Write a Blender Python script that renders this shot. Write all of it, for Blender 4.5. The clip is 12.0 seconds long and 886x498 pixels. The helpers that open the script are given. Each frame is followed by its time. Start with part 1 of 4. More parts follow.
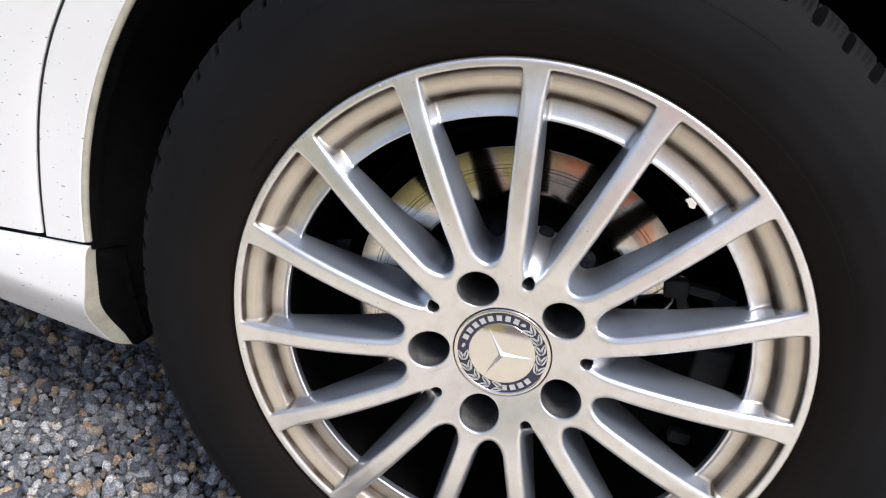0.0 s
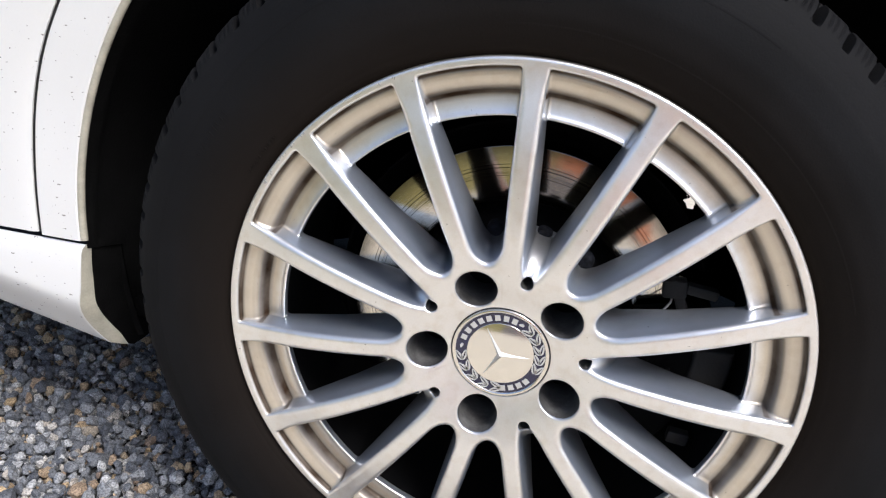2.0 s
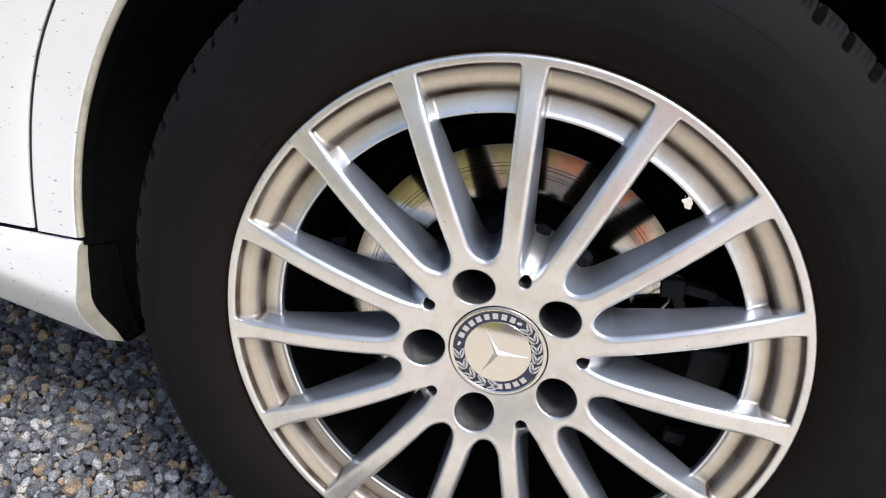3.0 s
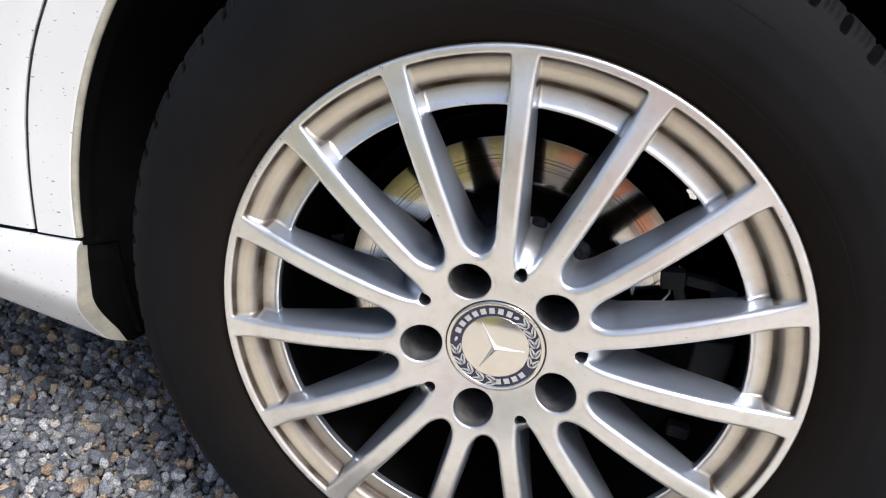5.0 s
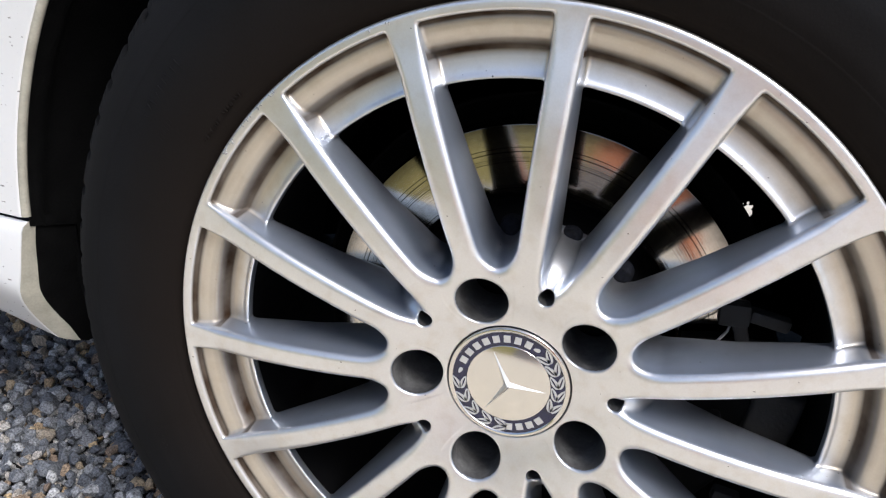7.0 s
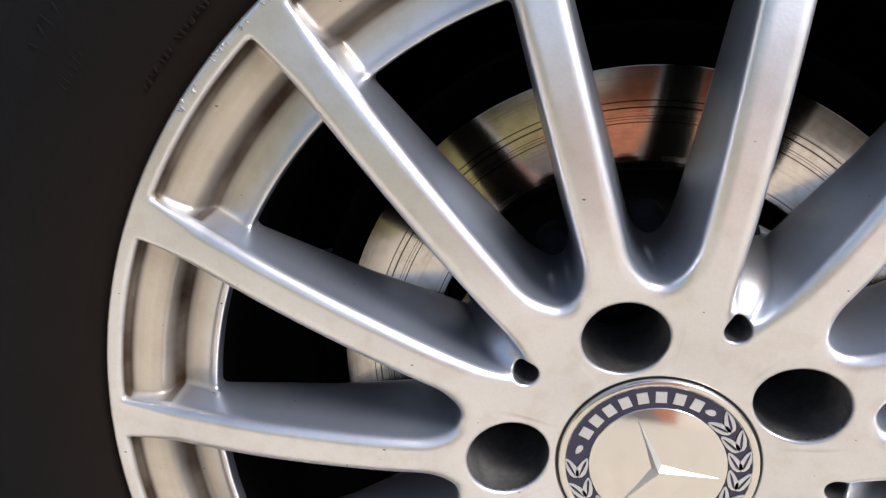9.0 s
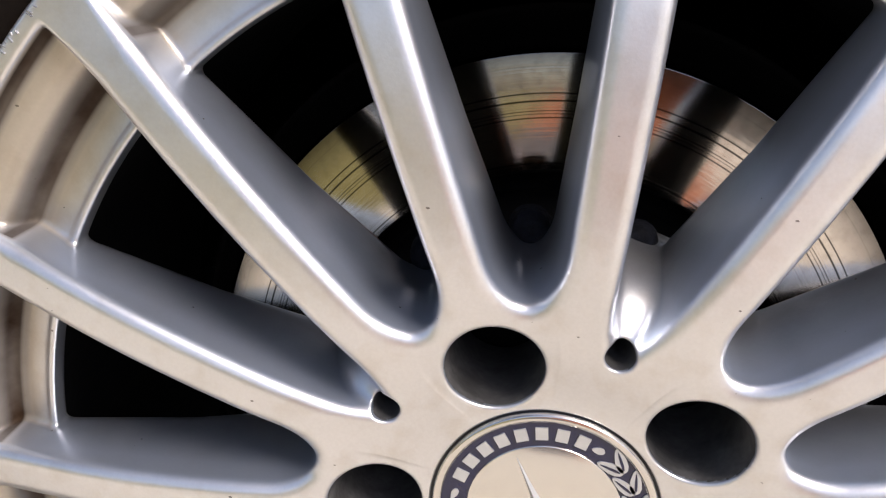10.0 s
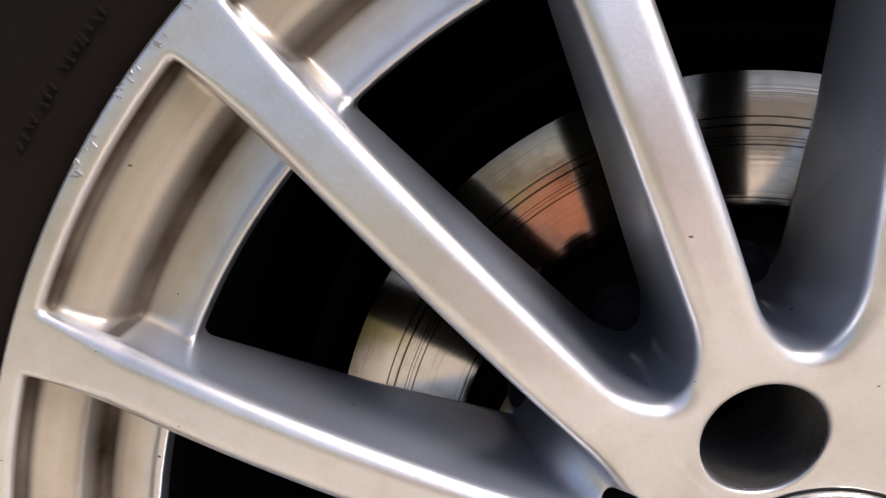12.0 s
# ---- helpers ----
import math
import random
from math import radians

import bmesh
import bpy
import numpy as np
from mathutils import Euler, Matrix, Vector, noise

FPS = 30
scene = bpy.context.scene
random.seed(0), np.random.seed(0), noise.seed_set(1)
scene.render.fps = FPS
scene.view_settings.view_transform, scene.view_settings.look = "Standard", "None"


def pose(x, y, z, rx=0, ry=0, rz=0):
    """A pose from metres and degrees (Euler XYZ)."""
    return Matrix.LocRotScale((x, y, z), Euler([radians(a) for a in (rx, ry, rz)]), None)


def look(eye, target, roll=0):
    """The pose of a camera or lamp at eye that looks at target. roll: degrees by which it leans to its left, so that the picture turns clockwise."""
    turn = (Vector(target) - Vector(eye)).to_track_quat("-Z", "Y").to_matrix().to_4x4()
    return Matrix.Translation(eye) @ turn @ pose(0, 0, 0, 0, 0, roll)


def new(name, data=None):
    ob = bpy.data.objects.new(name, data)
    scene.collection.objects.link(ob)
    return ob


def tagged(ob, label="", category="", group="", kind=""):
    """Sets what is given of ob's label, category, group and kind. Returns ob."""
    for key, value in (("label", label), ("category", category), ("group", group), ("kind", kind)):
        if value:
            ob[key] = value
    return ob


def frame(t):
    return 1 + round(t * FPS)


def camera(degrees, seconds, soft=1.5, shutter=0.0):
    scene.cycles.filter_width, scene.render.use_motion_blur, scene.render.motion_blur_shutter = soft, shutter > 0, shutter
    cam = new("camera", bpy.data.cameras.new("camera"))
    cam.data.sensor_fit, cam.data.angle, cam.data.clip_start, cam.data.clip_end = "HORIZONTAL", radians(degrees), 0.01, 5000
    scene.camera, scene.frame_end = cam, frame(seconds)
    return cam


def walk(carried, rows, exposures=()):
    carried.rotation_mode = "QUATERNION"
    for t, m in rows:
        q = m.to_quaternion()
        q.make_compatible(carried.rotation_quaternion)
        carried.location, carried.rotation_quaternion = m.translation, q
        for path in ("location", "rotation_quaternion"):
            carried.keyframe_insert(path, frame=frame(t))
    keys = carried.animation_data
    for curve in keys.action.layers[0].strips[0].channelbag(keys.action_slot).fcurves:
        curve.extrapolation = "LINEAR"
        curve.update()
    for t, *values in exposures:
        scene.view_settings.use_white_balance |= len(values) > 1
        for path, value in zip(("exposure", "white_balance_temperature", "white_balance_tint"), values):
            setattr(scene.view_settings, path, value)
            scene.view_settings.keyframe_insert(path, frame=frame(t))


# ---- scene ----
# The camera and its path: seconds, eye (metres), yaw, pitch, roll (degrees).
cam = camera(61.93, 12.0, soft=1.25)
PATH = [
    (0.0, 0.0417, -0.4829, 0.5937, 12.93, -22.97, -4.70),
    (0.5, 0.0423, -0.4836, 0.5935, 12.95, -22.76, -4.78),
    (1.0, 0.0398, -0.4842, 0.5933, 12.91, -22.63, -5.03),
    (1.5, 0.0386, -0.4830, 0.5919, 12.82, -22.78, -5.05),
    (2.0, 0.0397, -0.4815, 0.5922, 12.70, -22.93, -4.95),
    (2.5, 0.0390, -0.4813, 0.5912, 12.72, -22.87, -5.16),
    (4.5, 0.0397, -0.4779, 0.5859, 12.33, -22.83, -5.51),
    (5.0, 0.0535, -0.4721, 0.5876, 13.43, -23.27, -3.99),
    (5.5, 0.0899, -0.4542, 0.6043, 14.93, -22.27, 0.28),
    (6.0, 0.0662, -0.4346, 0.5747, 15.49, -21.10, -3.80),
    (6.5, 0.0555, -0.4061, 0.5708, 15.38, -22.17, -5.21),
    (7.0, 0.0362, -0.3765, 0.5470, 15.79, -22.89, -6.98),
    (7.5, -0.0081, -0.3462, 0.5463, 16.79, -23.88, -7.39),
    (9.5, -0.0712, -0.2173, 0.4556, 6.23, -19.58, -7.37),
    (10.0, -0.0239, -0.2008, 0.4668, 7.83, -19.88, -6.56),
    (10.5, -0.0123, -0.1850, 0.4867, 7.76, -19.83, -5.95),
    (11.0, -0.0615, -0.2015, 0.4733, 4.06, -17.41, -6.32),
    (11.5, -0.0894, -0.1849, 0.4595, 2.48, -15.02, -1.67),
    (12.0, -0.0938, -0.1678, 0.4359, 3.08, -11.58, -2.24),
]
walk(cam, [(t, pose(x, y, z, 90 + pitch, roll, yaw)) for t, x, y, z, yaw, pitch, roll in PATH],
     [(0.0, 0.44, 6180, 12), (4.5, 0.44, 6150, 11), (7.5, 0.32, 6100, 11), (9.5, 0.32, 6450, 15), (12.0, 0.24, 6730, 18)])
AXLE = 0.308      # height of the wheel's axle over the gravel
SPOKE = 114.34    # turn of the first bolt spoke, degrees

# World and sun: a bright, hazy sky.
world = bpy.data.worlds.new("sky")
scene.world = world
world.use_nodes = True
wn = world.node_tree.nodes
sky = wn.new("ShaderNodeTexSky")
sky.sky_type = "NISHITA"
sky.sun_disc = False
sky.dust_density = 3.0
sky.ozone_density = 1.5
sky.sun_elevation = radians(52)
sky.sun_rotation = radians(130)
world.node_tree.links.new(sky.outputs[0], wn["Background"].inputs[0])
wn["Background"].inputs[1].default_value = 0.14
sun_data = bpy.data.lights.new("sun", "SUN")
sun_data.energy = 2.6
sun_data.angle = radians(22)
sun_data.color = (1.0, 0.97, 0.93)
sun = new("sun", sun_data)
sun.matrix_world = look((2.3, -1.93, 3.84), (0, 0, 0))

# ---- materials ----


def material(name, color, rough=0.5, metal=0.0, var=0.15, scale=30.0, bump=0.0, bump_scale=200.0, coat=0.0, tint=None,
             detail=6.0, rough_var=0.1, island=0.0, spec=0.5):
    """A surface with variation at two scales: broad stains and fine grain, and a fine relief."""
    m = bpy.data.materials.new(name)
    m.use_nodes = True
    nt = m.node_tree
    b = nt.nodes["Principled BSDF"]
    co = nt.nodes.new("ShaderNodeTexCoord")
    big = nt.nodes.new("ShaderNodeTexNoise")
    big.inputs["Scale"].default_value = scale
    big.inputs["Detail"].default_value = detail
    fine = nt.nodes.new("ShaderNodeTexNoise")
    fine.inputs["Scale"].default_value = bump_scale
    fine.inputs["Detail"].default_value = 4.0
    for n in (big, fine):
        nt.links.new(co.outputs["Object"], n.inputs["Vector"])
    ramp = nt.nodes.new("ShaderNodeValToRGB")
    other = tint or tuple(c * (1 - 2 * var) for c in color)
    ramp.color_ramp.elements[0].position, ramp.color_ramp.elements[1].position = 0.3, 0.7
    ramp.color_ramp.elements[0].color = (*other, 1)
    ramp.color_ramp.elements[1].color = (*color, 1)
    nt.links.new(big.outputs[0], ramp.inputs[0])
    mix = nt.nodes.new("ShaderNodeMix")
    mix.data_type, mix.blend_type = "RGBA", "MULTIPLY"
    mix.inputs[0].default_value = min(1.0, var * 2)
    nt.links.new(ramp.outputs[0], mix.inputs[6])
    nt.links.new(fine.outputs[0], mix.inputs[7])
    last = mix.outputs[2]
    nt.links.new(last, b.inputs["Base Color"])
    b.inputs["Metallic"].default_value = metal
    b.inputs["Coat Weight"].default_value = coat
    b.inputs["Coat Roughness"].default_value = 0.06
    b.inputs["Specular IOR Level"].default_value = spec
    mr = nt.nodes.new("ShaderNodeMapRange")
    mr.inputs[3].default_value, mr.inputs[4].default_value = max(0.02, rough - rough_var), min(1, rough + rough_var)
    nt.links.new(big.outputs[0], mr.inputs[0])
    nt.links.new(mr.outputs[0], b.inputs["Roughness"])
    if bump:
        bp = nt.nodes.new("ShaderNodeBump")
        bp.inputs["Strength"].default_value = bump
        bp.inputs["Distance"].default_value = 0.001
        nt.links.new(fine.outputs[0], bp.inputs["Height"])
        nt.links.new(bp.outputs[0], b.inputs["Normal"])
    return m


ALLOY = material("silver_lacquered_alloy", (0.85, 0.84, 0.83), 0.36, 0.92, 0.05, 18, 0.05, 900, coat=0.5, rough_var=0.05)
RUBBER = material("black_rubber", (0.0100, 0.0101, 0.0112), 0.75, 0, 0.3, 14, 0.12, 700, spec=0.12, tint=(0.0048, 0.0048, 0.0053))
# near black: the shade behind the spokes is put into this colour
DARK = material("shade_black_metal", (0.0025, 0.0025, 0.003), 0.85, 0.0, 0.2, 40, 0.2, 300, spec=0.1)
BORE = material("bare_shaded_bore", (0.20, 0.195, 0.19), 0.6, 0.3, 0.3, 80, 0.2, 400)
LINER = material("black_felt_liner", (0.0055, 0.0055, 0.0055), 0.95, 0, 0.35, 60, 0.8, 300, spec=0.1)
PAINT = material("white_car_paint", (0.77, 0.77, 0.76), 0.25, 0, 0.02, 6, 0.0, 500, coat=0.6, rough_var=0.05)
LIP = material("grimy_white_paint", (0.56, 0.53, 0.43), 0.5, 0, 0.15, 60, 0.1, 500)
BACK_DARK = material("dark_back_faces", (0.02, 0.018, 0.017), 0.8, 0.0, 0.3, 60, 0.2, 500)
GAP = material("dark_gap", (0.01, 0.01, 0.01), 0.9)
CAST = material("grey_cast_iron", (0.022, 0.021, 0.022), 0.7, 0.1, 0.2, 60, 0.3, 400)
CHROME = material("polished_chrome", (0.78, 0.75, 0.70), 0.12, 1.0, 0.02, 30, rough_var=0.04)
BLUE = material("dark_blue_enamel", (0.007, 0.008, 0.045), 0.25, 0, 0.1, 100, coat=0.5)
BLACK = material("black_enamel", (0.01, 0.01, 0.012), 0.3)
STEEL = material("dark_cast_alloy", (0.014, 0.016, 0.025), 0.8, 0.1, 0.4, 260, 0.8, 400, spec=0.2)
WIRE = material("bright_spring_steel", (0.55, 0.55, 0.56), 0.35, 0.8, 0.1, 100)
EARTH = material("dark_grit", (0.05, 0.047, 0.045), 0.95, 0, 0.3, 30, 0.9, 250)


def disc_material():
    """Brushed brake disc face: turned grooves round the axle over bright steel."""
    m = bpy.data.materials.new("turned_disc_steel")
    m.use_nodes = True
    nt = m.node_tree
    b = nt.nodes["Principled BSDF"]
    co = nt.nodes.new("ShaderNodeTexCoord")
    sep = nt.nodes.new("ShaderNodeSeparateXYZ")
    nt.links.new(co.outputs["Object"], sep.inputs[0])
    comb = nt.nodes.new("ShaderNodeCombineXYZ")
    nt.links.new(sep.outputs[0], comb.inputs[0])
    nt.links.new(sep.outputs[2], comb.inputs[1])
    ln = nt.nodes.new("ShaderNodeVectorMath")
    ln.operation = "LENGTH"
    nt.links.new(comb.outputs[0], ln.inputs[0])
    rad = nt.nodes.new("ShaderNodeCombineXYZ")
    nt.links.new(ln.outputs["Value"], rad.inputs[0])
    grooves = nt.nodes.new("ShaderNodeTexNoise")
    grooves.inputs["Scale"].default_value = 900
    grooves.inputs["Detail"].default_value = 3
    nt.links.new(rad.outputs[0], grooves.inputs["Vector"])
    bands = nt.nodes.new("ShaderNodeTexNoise")
    bands.inputs["Scale"].default_value = 260
    nt.links.new(rad.outputs[0], bands.inputs["Vector"])
    ramp = nt.nodes.new("ShaderNodeValToRGB")
    ramp.color_ramp.elements[0].position, ramp.color_ramp.elements[1].position = 0.30, 0.40
    ramp.color_ramp.elements[0].color = (0.36, 0.32, 0.28, 1)
    ramp.color_ramp.elements[1].color = (0.63, 0.59, 0.53, 1)
    nt.links.new(grooves.outputs[0], ramp.inputs[0])
    # worn-in dark rings, broken here and there
    span = nt.nodes.new("ShaderNodeMapRange")
    span.inputs[1].default_value, span.inputs[2].default_value = 0.096, 0.1425
    nt.links.new(ln.outputs["Value"], span.inputs[0])
    rings = nt.nodes.new("ShaderNodeValToRGB")
    e = rings.color_ramp.elements
    e[0].position, e[0].color = 0.0, (0.3, 0.3, 0.3, 1)
    e[1].position, e[1].color = 1.0, (0.12, 0.12, 0.12, 1)
    for r, w, v in ((0.0998, 0.45, 0.15), (0.1171, 0.45, 0.12), (0.1186, 0.25, 0.4), (0.1197, 0.3, 0.3), (0.1234, 0.6, 0.05), (0.1262, 0.45, 0.08)):
        for d, c in ((-w - 0.2, 1.0), (-w * 0.5, v), (w * 0.5, v), (w + 0.2, 1.0)):
            k = e.new((r + d * 0.0006 - 0.096) / 0.0465)
            k.color = (c, c, c, 1)
    ringed = nt.nodes.new("ShaderNodeMix")
    ringed.data_type, ringed.blend_type = "RGBA", "MULTIPLY"
    ringed.inputs[0].default_value = 0.95
    nt.links.new(span.outputs[0], rings.inputs[0])
    nt.links.new(ramp.outputs[0], ringed.inputs[6])
    nt.links.new(rings.outputs[0], ringed.inputs[7])
    blot = nt.nodes.new("ShaderNodeTexNoise")
    blot.inputs["Scale"].default_value = 220
    blot.inputs["Detail"].default_value = 4
    nt.links.new(co.outputs["Object"], blot.inputs["Vector"])
    tone = nt.nodes.new("ShaderNodeMapRange")
    tone.inputs[1].default_value, tone.inputs[2].default_value, tone.inputs[3].default_value, tone.inputs[4].default_value = 0.32, 0.55, 0.82, 1.0
    nt.links.new(blot.outputs[0], tone.inputs[0])
    worn = nt.nodes.new("ShaderNodeMix")
    worn.data_type, worn.blend_type = "RGBA", "MULTIPLY"
    worn.inputs[0].default_value = 1.0
    nt.links.new(ringed.outputs[2], worn.inputs[6])
    nt.links.new(tone.outputs[0], worn.inputs[7])
    nt.links.new(worn.outputs[2], b.inputs["Base Color"])
    b.inputs["Metallic"].default_value = 1.0
    b.inputs["Roughness"].default_value = 0.11
    bp = nt.nodes.new("ShaderNodeBump")
    bp.inputs["Strength"].default_value = 0.05
    bp.inputs["Distance"].default_value = 0.0005
    nt.links.new(grooves.outputs[0], bp.inputs["Height"])
    nt.links.new(bp.outputs[0], b.inputs["Normal"])
    return m


SATIN = material("satin_silver", (0.72, 0.71, 0.69), 0.42, 1.0, 0.03, 60, rough_var=0.04)
SILVER = material("silver_enamel", (0.62, 0.62, 0.60), 0.35, 0.5, 0.05, 100)


def dusty_shaded_alloy(m):
    """Brown brake dust settled in the turned grooves round the rim; skylight blue and shade painted on the spoke
    flanks.
    """
    nt = m.node_tree
    b = nt.nodes["Principled BSDF"]
    base = b.inputs["Base Color"].links[0].from_socket
    co = nt.nodes.new("ShaderNodeTexCoord")
    sep = nt.nodes.new("ShaderNodeSeparateXYZ")
    nt.links.new(co.outputs["Object"], sep.inputs[0])
    comb = nt.nodes.new("ShaderNodeCombineXYZ")
    nt.links.new(sep.outputs[0], comb.inputs[0])
    nt.links.new(sep.outputs[2], comb.inputs[1])
    ln = nt.nodes.new("ShaderNodeVectorMath")
    ln.operation = "LENGTH"
    nt.links.new(comb.outputs[0], ln.inputs[0])
    ramp = nt.nodes.new("ShaderNodeValToRGB")
    e = ramp.color_ramp.elements
    e[0].position, e[0].color = 0.0, (0, 0, 0, 1)
    e[1].position, e[1].color = 1.0, (0, 0, 0, 1)
    for p, v in ((0.30, 0.0), (0.42, 0.0), (0.46, 0.03), (0.52, 0.06), (0.60, 0.14), (0.64, 0.50), (0.665, 1.0), (0.705, 1.0), (0.73, 0.80), (0.765, 0.38), (0.82, 0.20), (0.89, 0.30), (0.915, 0.60), (0.935, 1.0), (0.985, 1.0), (0.992, 0.0)):
        k = e.new(p)
        k.color = (v, v, v, 1)
    mr = nt.nodes.new("ShaderNodeMapRange")
    mr.inputs[1].default_value, mr.inputs[2].default_value = 0.1500, 0.2150
    nt.links.new(ln.outputs["Value"], mr.inputs[0])
    nt.links.new(mr.outputs[0], ramp.inputs[0])
    deep = nt.nodes.new("ShaderNodeMapRange")
    deep.inputs[1].default_value, deep.inputs[2].default_value = 0.0008, 0.003
    nt.links.new(sep.outputs[1], deep.inputs[0])
    noise = nt.nodes.new("ShaderNodeTexNoise")
    noise.inputs["Scale"].default_value = 45
    noise.inputs["Detail"].default_value = 6
    nt.links.new(co.outputs["Object"], noise.inputs["Vector"])
    un = nt.nodes.new("ShaderNodeMapRange")
    un.inputs[1].default_value, un.inputs[2].default_value, un.inputs[3].default_value, un.inputs[4].default_value = 0.3, 0.7, 0.85, 1.0
    nt.links.new(noise.outputs[0], un.inputs[0])
    last = ramp.outputs[0]
    for other in (deep.outputs[0], un.outputs[0]):
        mul = nt.nodes.new("ShaderNodeMath")
        mul.operation = "MULTIPLY"
        nt.links.new(last, mul.inputs[0])
        nt.links.new(other, mul.inputs[1])
        last = mul.outputs[0]
    mix = nt.nodes.new("ShaderNodeMix")
    mix.data_type = "RGBA"
    nt.links.new(last, mix.inputs[0])
    stain = nt.nodes.new("ShaderNodeMix")
    stain.data_type, stain.blend_type = "RGBA", "MULTIPLY"
    stain.inputs[7].default_value = (0.93, 0.85, 0.72, 1)
    nt.links.new(base, stain.inputs[6])
    where = nt.nodes.new("ShaderNodeMapRange")
    where.inputs[1].default_value, where.inputs[2].default_value = 0.181, 0.188
    nt.links.new(ln.outputs["Value"], where.inputs[0])
    both = nt.nodes.new("ShaderNodeMath")
    both.operation = "MULTIPLY"
    nt.links.new(where.outputs[0], both.inputs[0])
    nt.links.new(deep.outputs[0], both.inputs[1])
    nt.links.new(both.outputs[0], stain.inputs[0])
    blotch = nt.nodes.new("ShaderNodeTexNoise")
    blotch.inputs["Scale"].default_value = 110
    blotch.inputs["Detail"].default_value = 8
    nt.links.new(co.outputs["Object"], blotch.inputs["Vector"])
    mottle = nt.nodes.new("ShaderNodeMapRange")
    mottle.inputs[1].default_value, mottle.inputs[2].default_value, mottle.inputs[3].default_value, mottle.inputs[4].default_value = 0.48, 0.72, 0.0, 0.45
    nt.links.new(blotch.outputs[0], mottle.inputs[0])
    dusty = nt.nodes.new("ShaderNodeMix")
    dusty.data_type, dusty.blend_type = "RGBA", "MULTIPLY"
    dusty.inputs[7].default_value = (0.84, 0.79, 0.72, 1)
    nt.links.new(mottle.outputs[0], dusty.inputs[0])
    nt.links.new(stain.outputs[2], dusty.inputs[6])
    nt.links.new(dusty.outputs[2], mix.inputs[6])
    bare = nt.nodes.new("ShaderNodeMath")
    bare.operation = "MULTIPLY_ADD"
    bare.inputs[1].default_value, bare.inputs[2].default_value = -0.5, 0.5
    nt.links.new(last, bare.inputs[0])
    nt.links.new(bare.outputs[0], b.inputs["Coat Weight"])
    mix.inputs[7].default_value = (0.034, 0.020, 0.012, 1)
    nt.links.new(mix.outputs[2], b.inputs["Base Color"])
    # painted skylight: faces turned sideways mix towards a darker, bluish flank colour
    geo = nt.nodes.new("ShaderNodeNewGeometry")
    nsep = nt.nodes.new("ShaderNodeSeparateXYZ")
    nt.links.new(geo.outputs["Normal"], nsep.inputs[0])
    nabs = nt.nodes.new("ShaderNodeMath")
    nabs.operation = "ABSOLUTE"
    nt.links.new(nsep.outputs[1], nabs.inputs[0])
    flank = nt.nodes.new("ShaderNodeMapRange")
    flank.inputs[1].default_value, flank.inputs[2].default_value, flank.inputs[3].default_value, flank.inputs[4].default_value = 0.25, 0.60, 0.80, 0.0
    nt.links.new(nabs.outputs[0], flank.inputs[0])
    flank_mix = nt.nodes.new("ShaderNodeMath")
    flank_mix.operation = "MULTIPLY"
    nt.links.new(flank.outputs[0], flank_mix.inputs[0])
    nt.links.new(un.outputs[0], flank_mix.inputs[1])
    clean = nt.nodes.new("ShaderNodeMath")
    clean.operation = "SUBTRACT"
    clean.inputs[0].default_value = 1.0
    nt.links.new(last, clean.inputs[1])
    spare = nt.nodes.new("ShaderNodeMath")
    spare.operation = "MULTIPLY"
    nt.links.new(flank_mix.outputs[0], spare.inputs[0])
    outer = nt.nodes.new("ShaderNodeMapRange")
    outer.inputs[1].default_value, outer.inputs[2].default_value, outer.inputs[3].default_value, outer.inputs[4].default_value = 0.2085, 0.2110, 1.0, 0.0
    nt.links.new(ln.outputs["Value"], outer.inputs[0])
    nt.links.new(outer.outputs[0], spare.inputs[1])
    flank_mix = nt.nodes.new("ShaderNodeMath")
    flank_mix.operation = "MULTIPLY"
    nt.links.new(spare.outputs[0], flank_mix.inputs[0])
    nt.links.new(clean.outputs[0], flank_mix.inputs[1])
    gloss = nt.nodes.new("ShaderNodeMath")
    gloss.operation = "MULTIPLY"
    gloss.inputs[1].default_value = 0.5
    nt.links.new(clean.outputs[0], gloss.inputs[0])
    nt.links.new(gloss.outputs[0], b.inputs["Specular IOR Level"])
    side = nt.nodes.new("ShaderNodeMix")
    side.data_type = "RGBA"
    nt.links.new(flank_mix.outputs[0], side.inputs[0])
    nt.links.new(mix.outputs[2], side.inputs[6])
    # the flanks' shade painted in: sky blue in front, dark grey at the back
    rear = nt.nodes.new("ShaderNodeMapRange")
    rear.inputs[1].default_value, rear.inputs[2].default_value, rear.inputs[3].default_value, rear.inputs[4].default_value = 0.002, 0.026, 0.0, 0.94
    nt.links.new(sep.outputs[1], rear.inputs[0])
    flank_shade = nt.nodes.new("ShaderNodeMix")
    flank_shade.data_type = "RGBA"
    nt.links.new(rear.outputs[0], flank_shade.inputs[0])
    flank_shade.inputs[6].default_value = (0.38, 0.46, 0.59, 1)
    flank_shade.inputs[7].default_value = (0.06, 0.063, 0.07, 1)
    nt.links.new(flank_shade.outputs[2], side.inputs[7])
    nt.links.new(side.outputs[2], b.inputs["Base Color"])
    inv = nt.nodes.new("ShaderNodeMath")
    inv.operation = "MULTIPLY_ADD"
    inv.inputs[1].default_value, inv.inputs[2].default_value = -0.85, 0.92
    nt.links.new(last, inv.inputs[0])
    less = nt.nodes.new("ShaderNodeMath")
    less.operation = "MULTIPLY_ADD"
    less.inputs[1].default_value = -0.14
    nt.links.new(flank_mix.outputs[0], less.inputs[0])
    nt.links.new(inv.outputs[0], less.inputs[2])
    less.use_clamp = True
    nt.links.new(less.outputs[0], b.inputs["Metallic"])


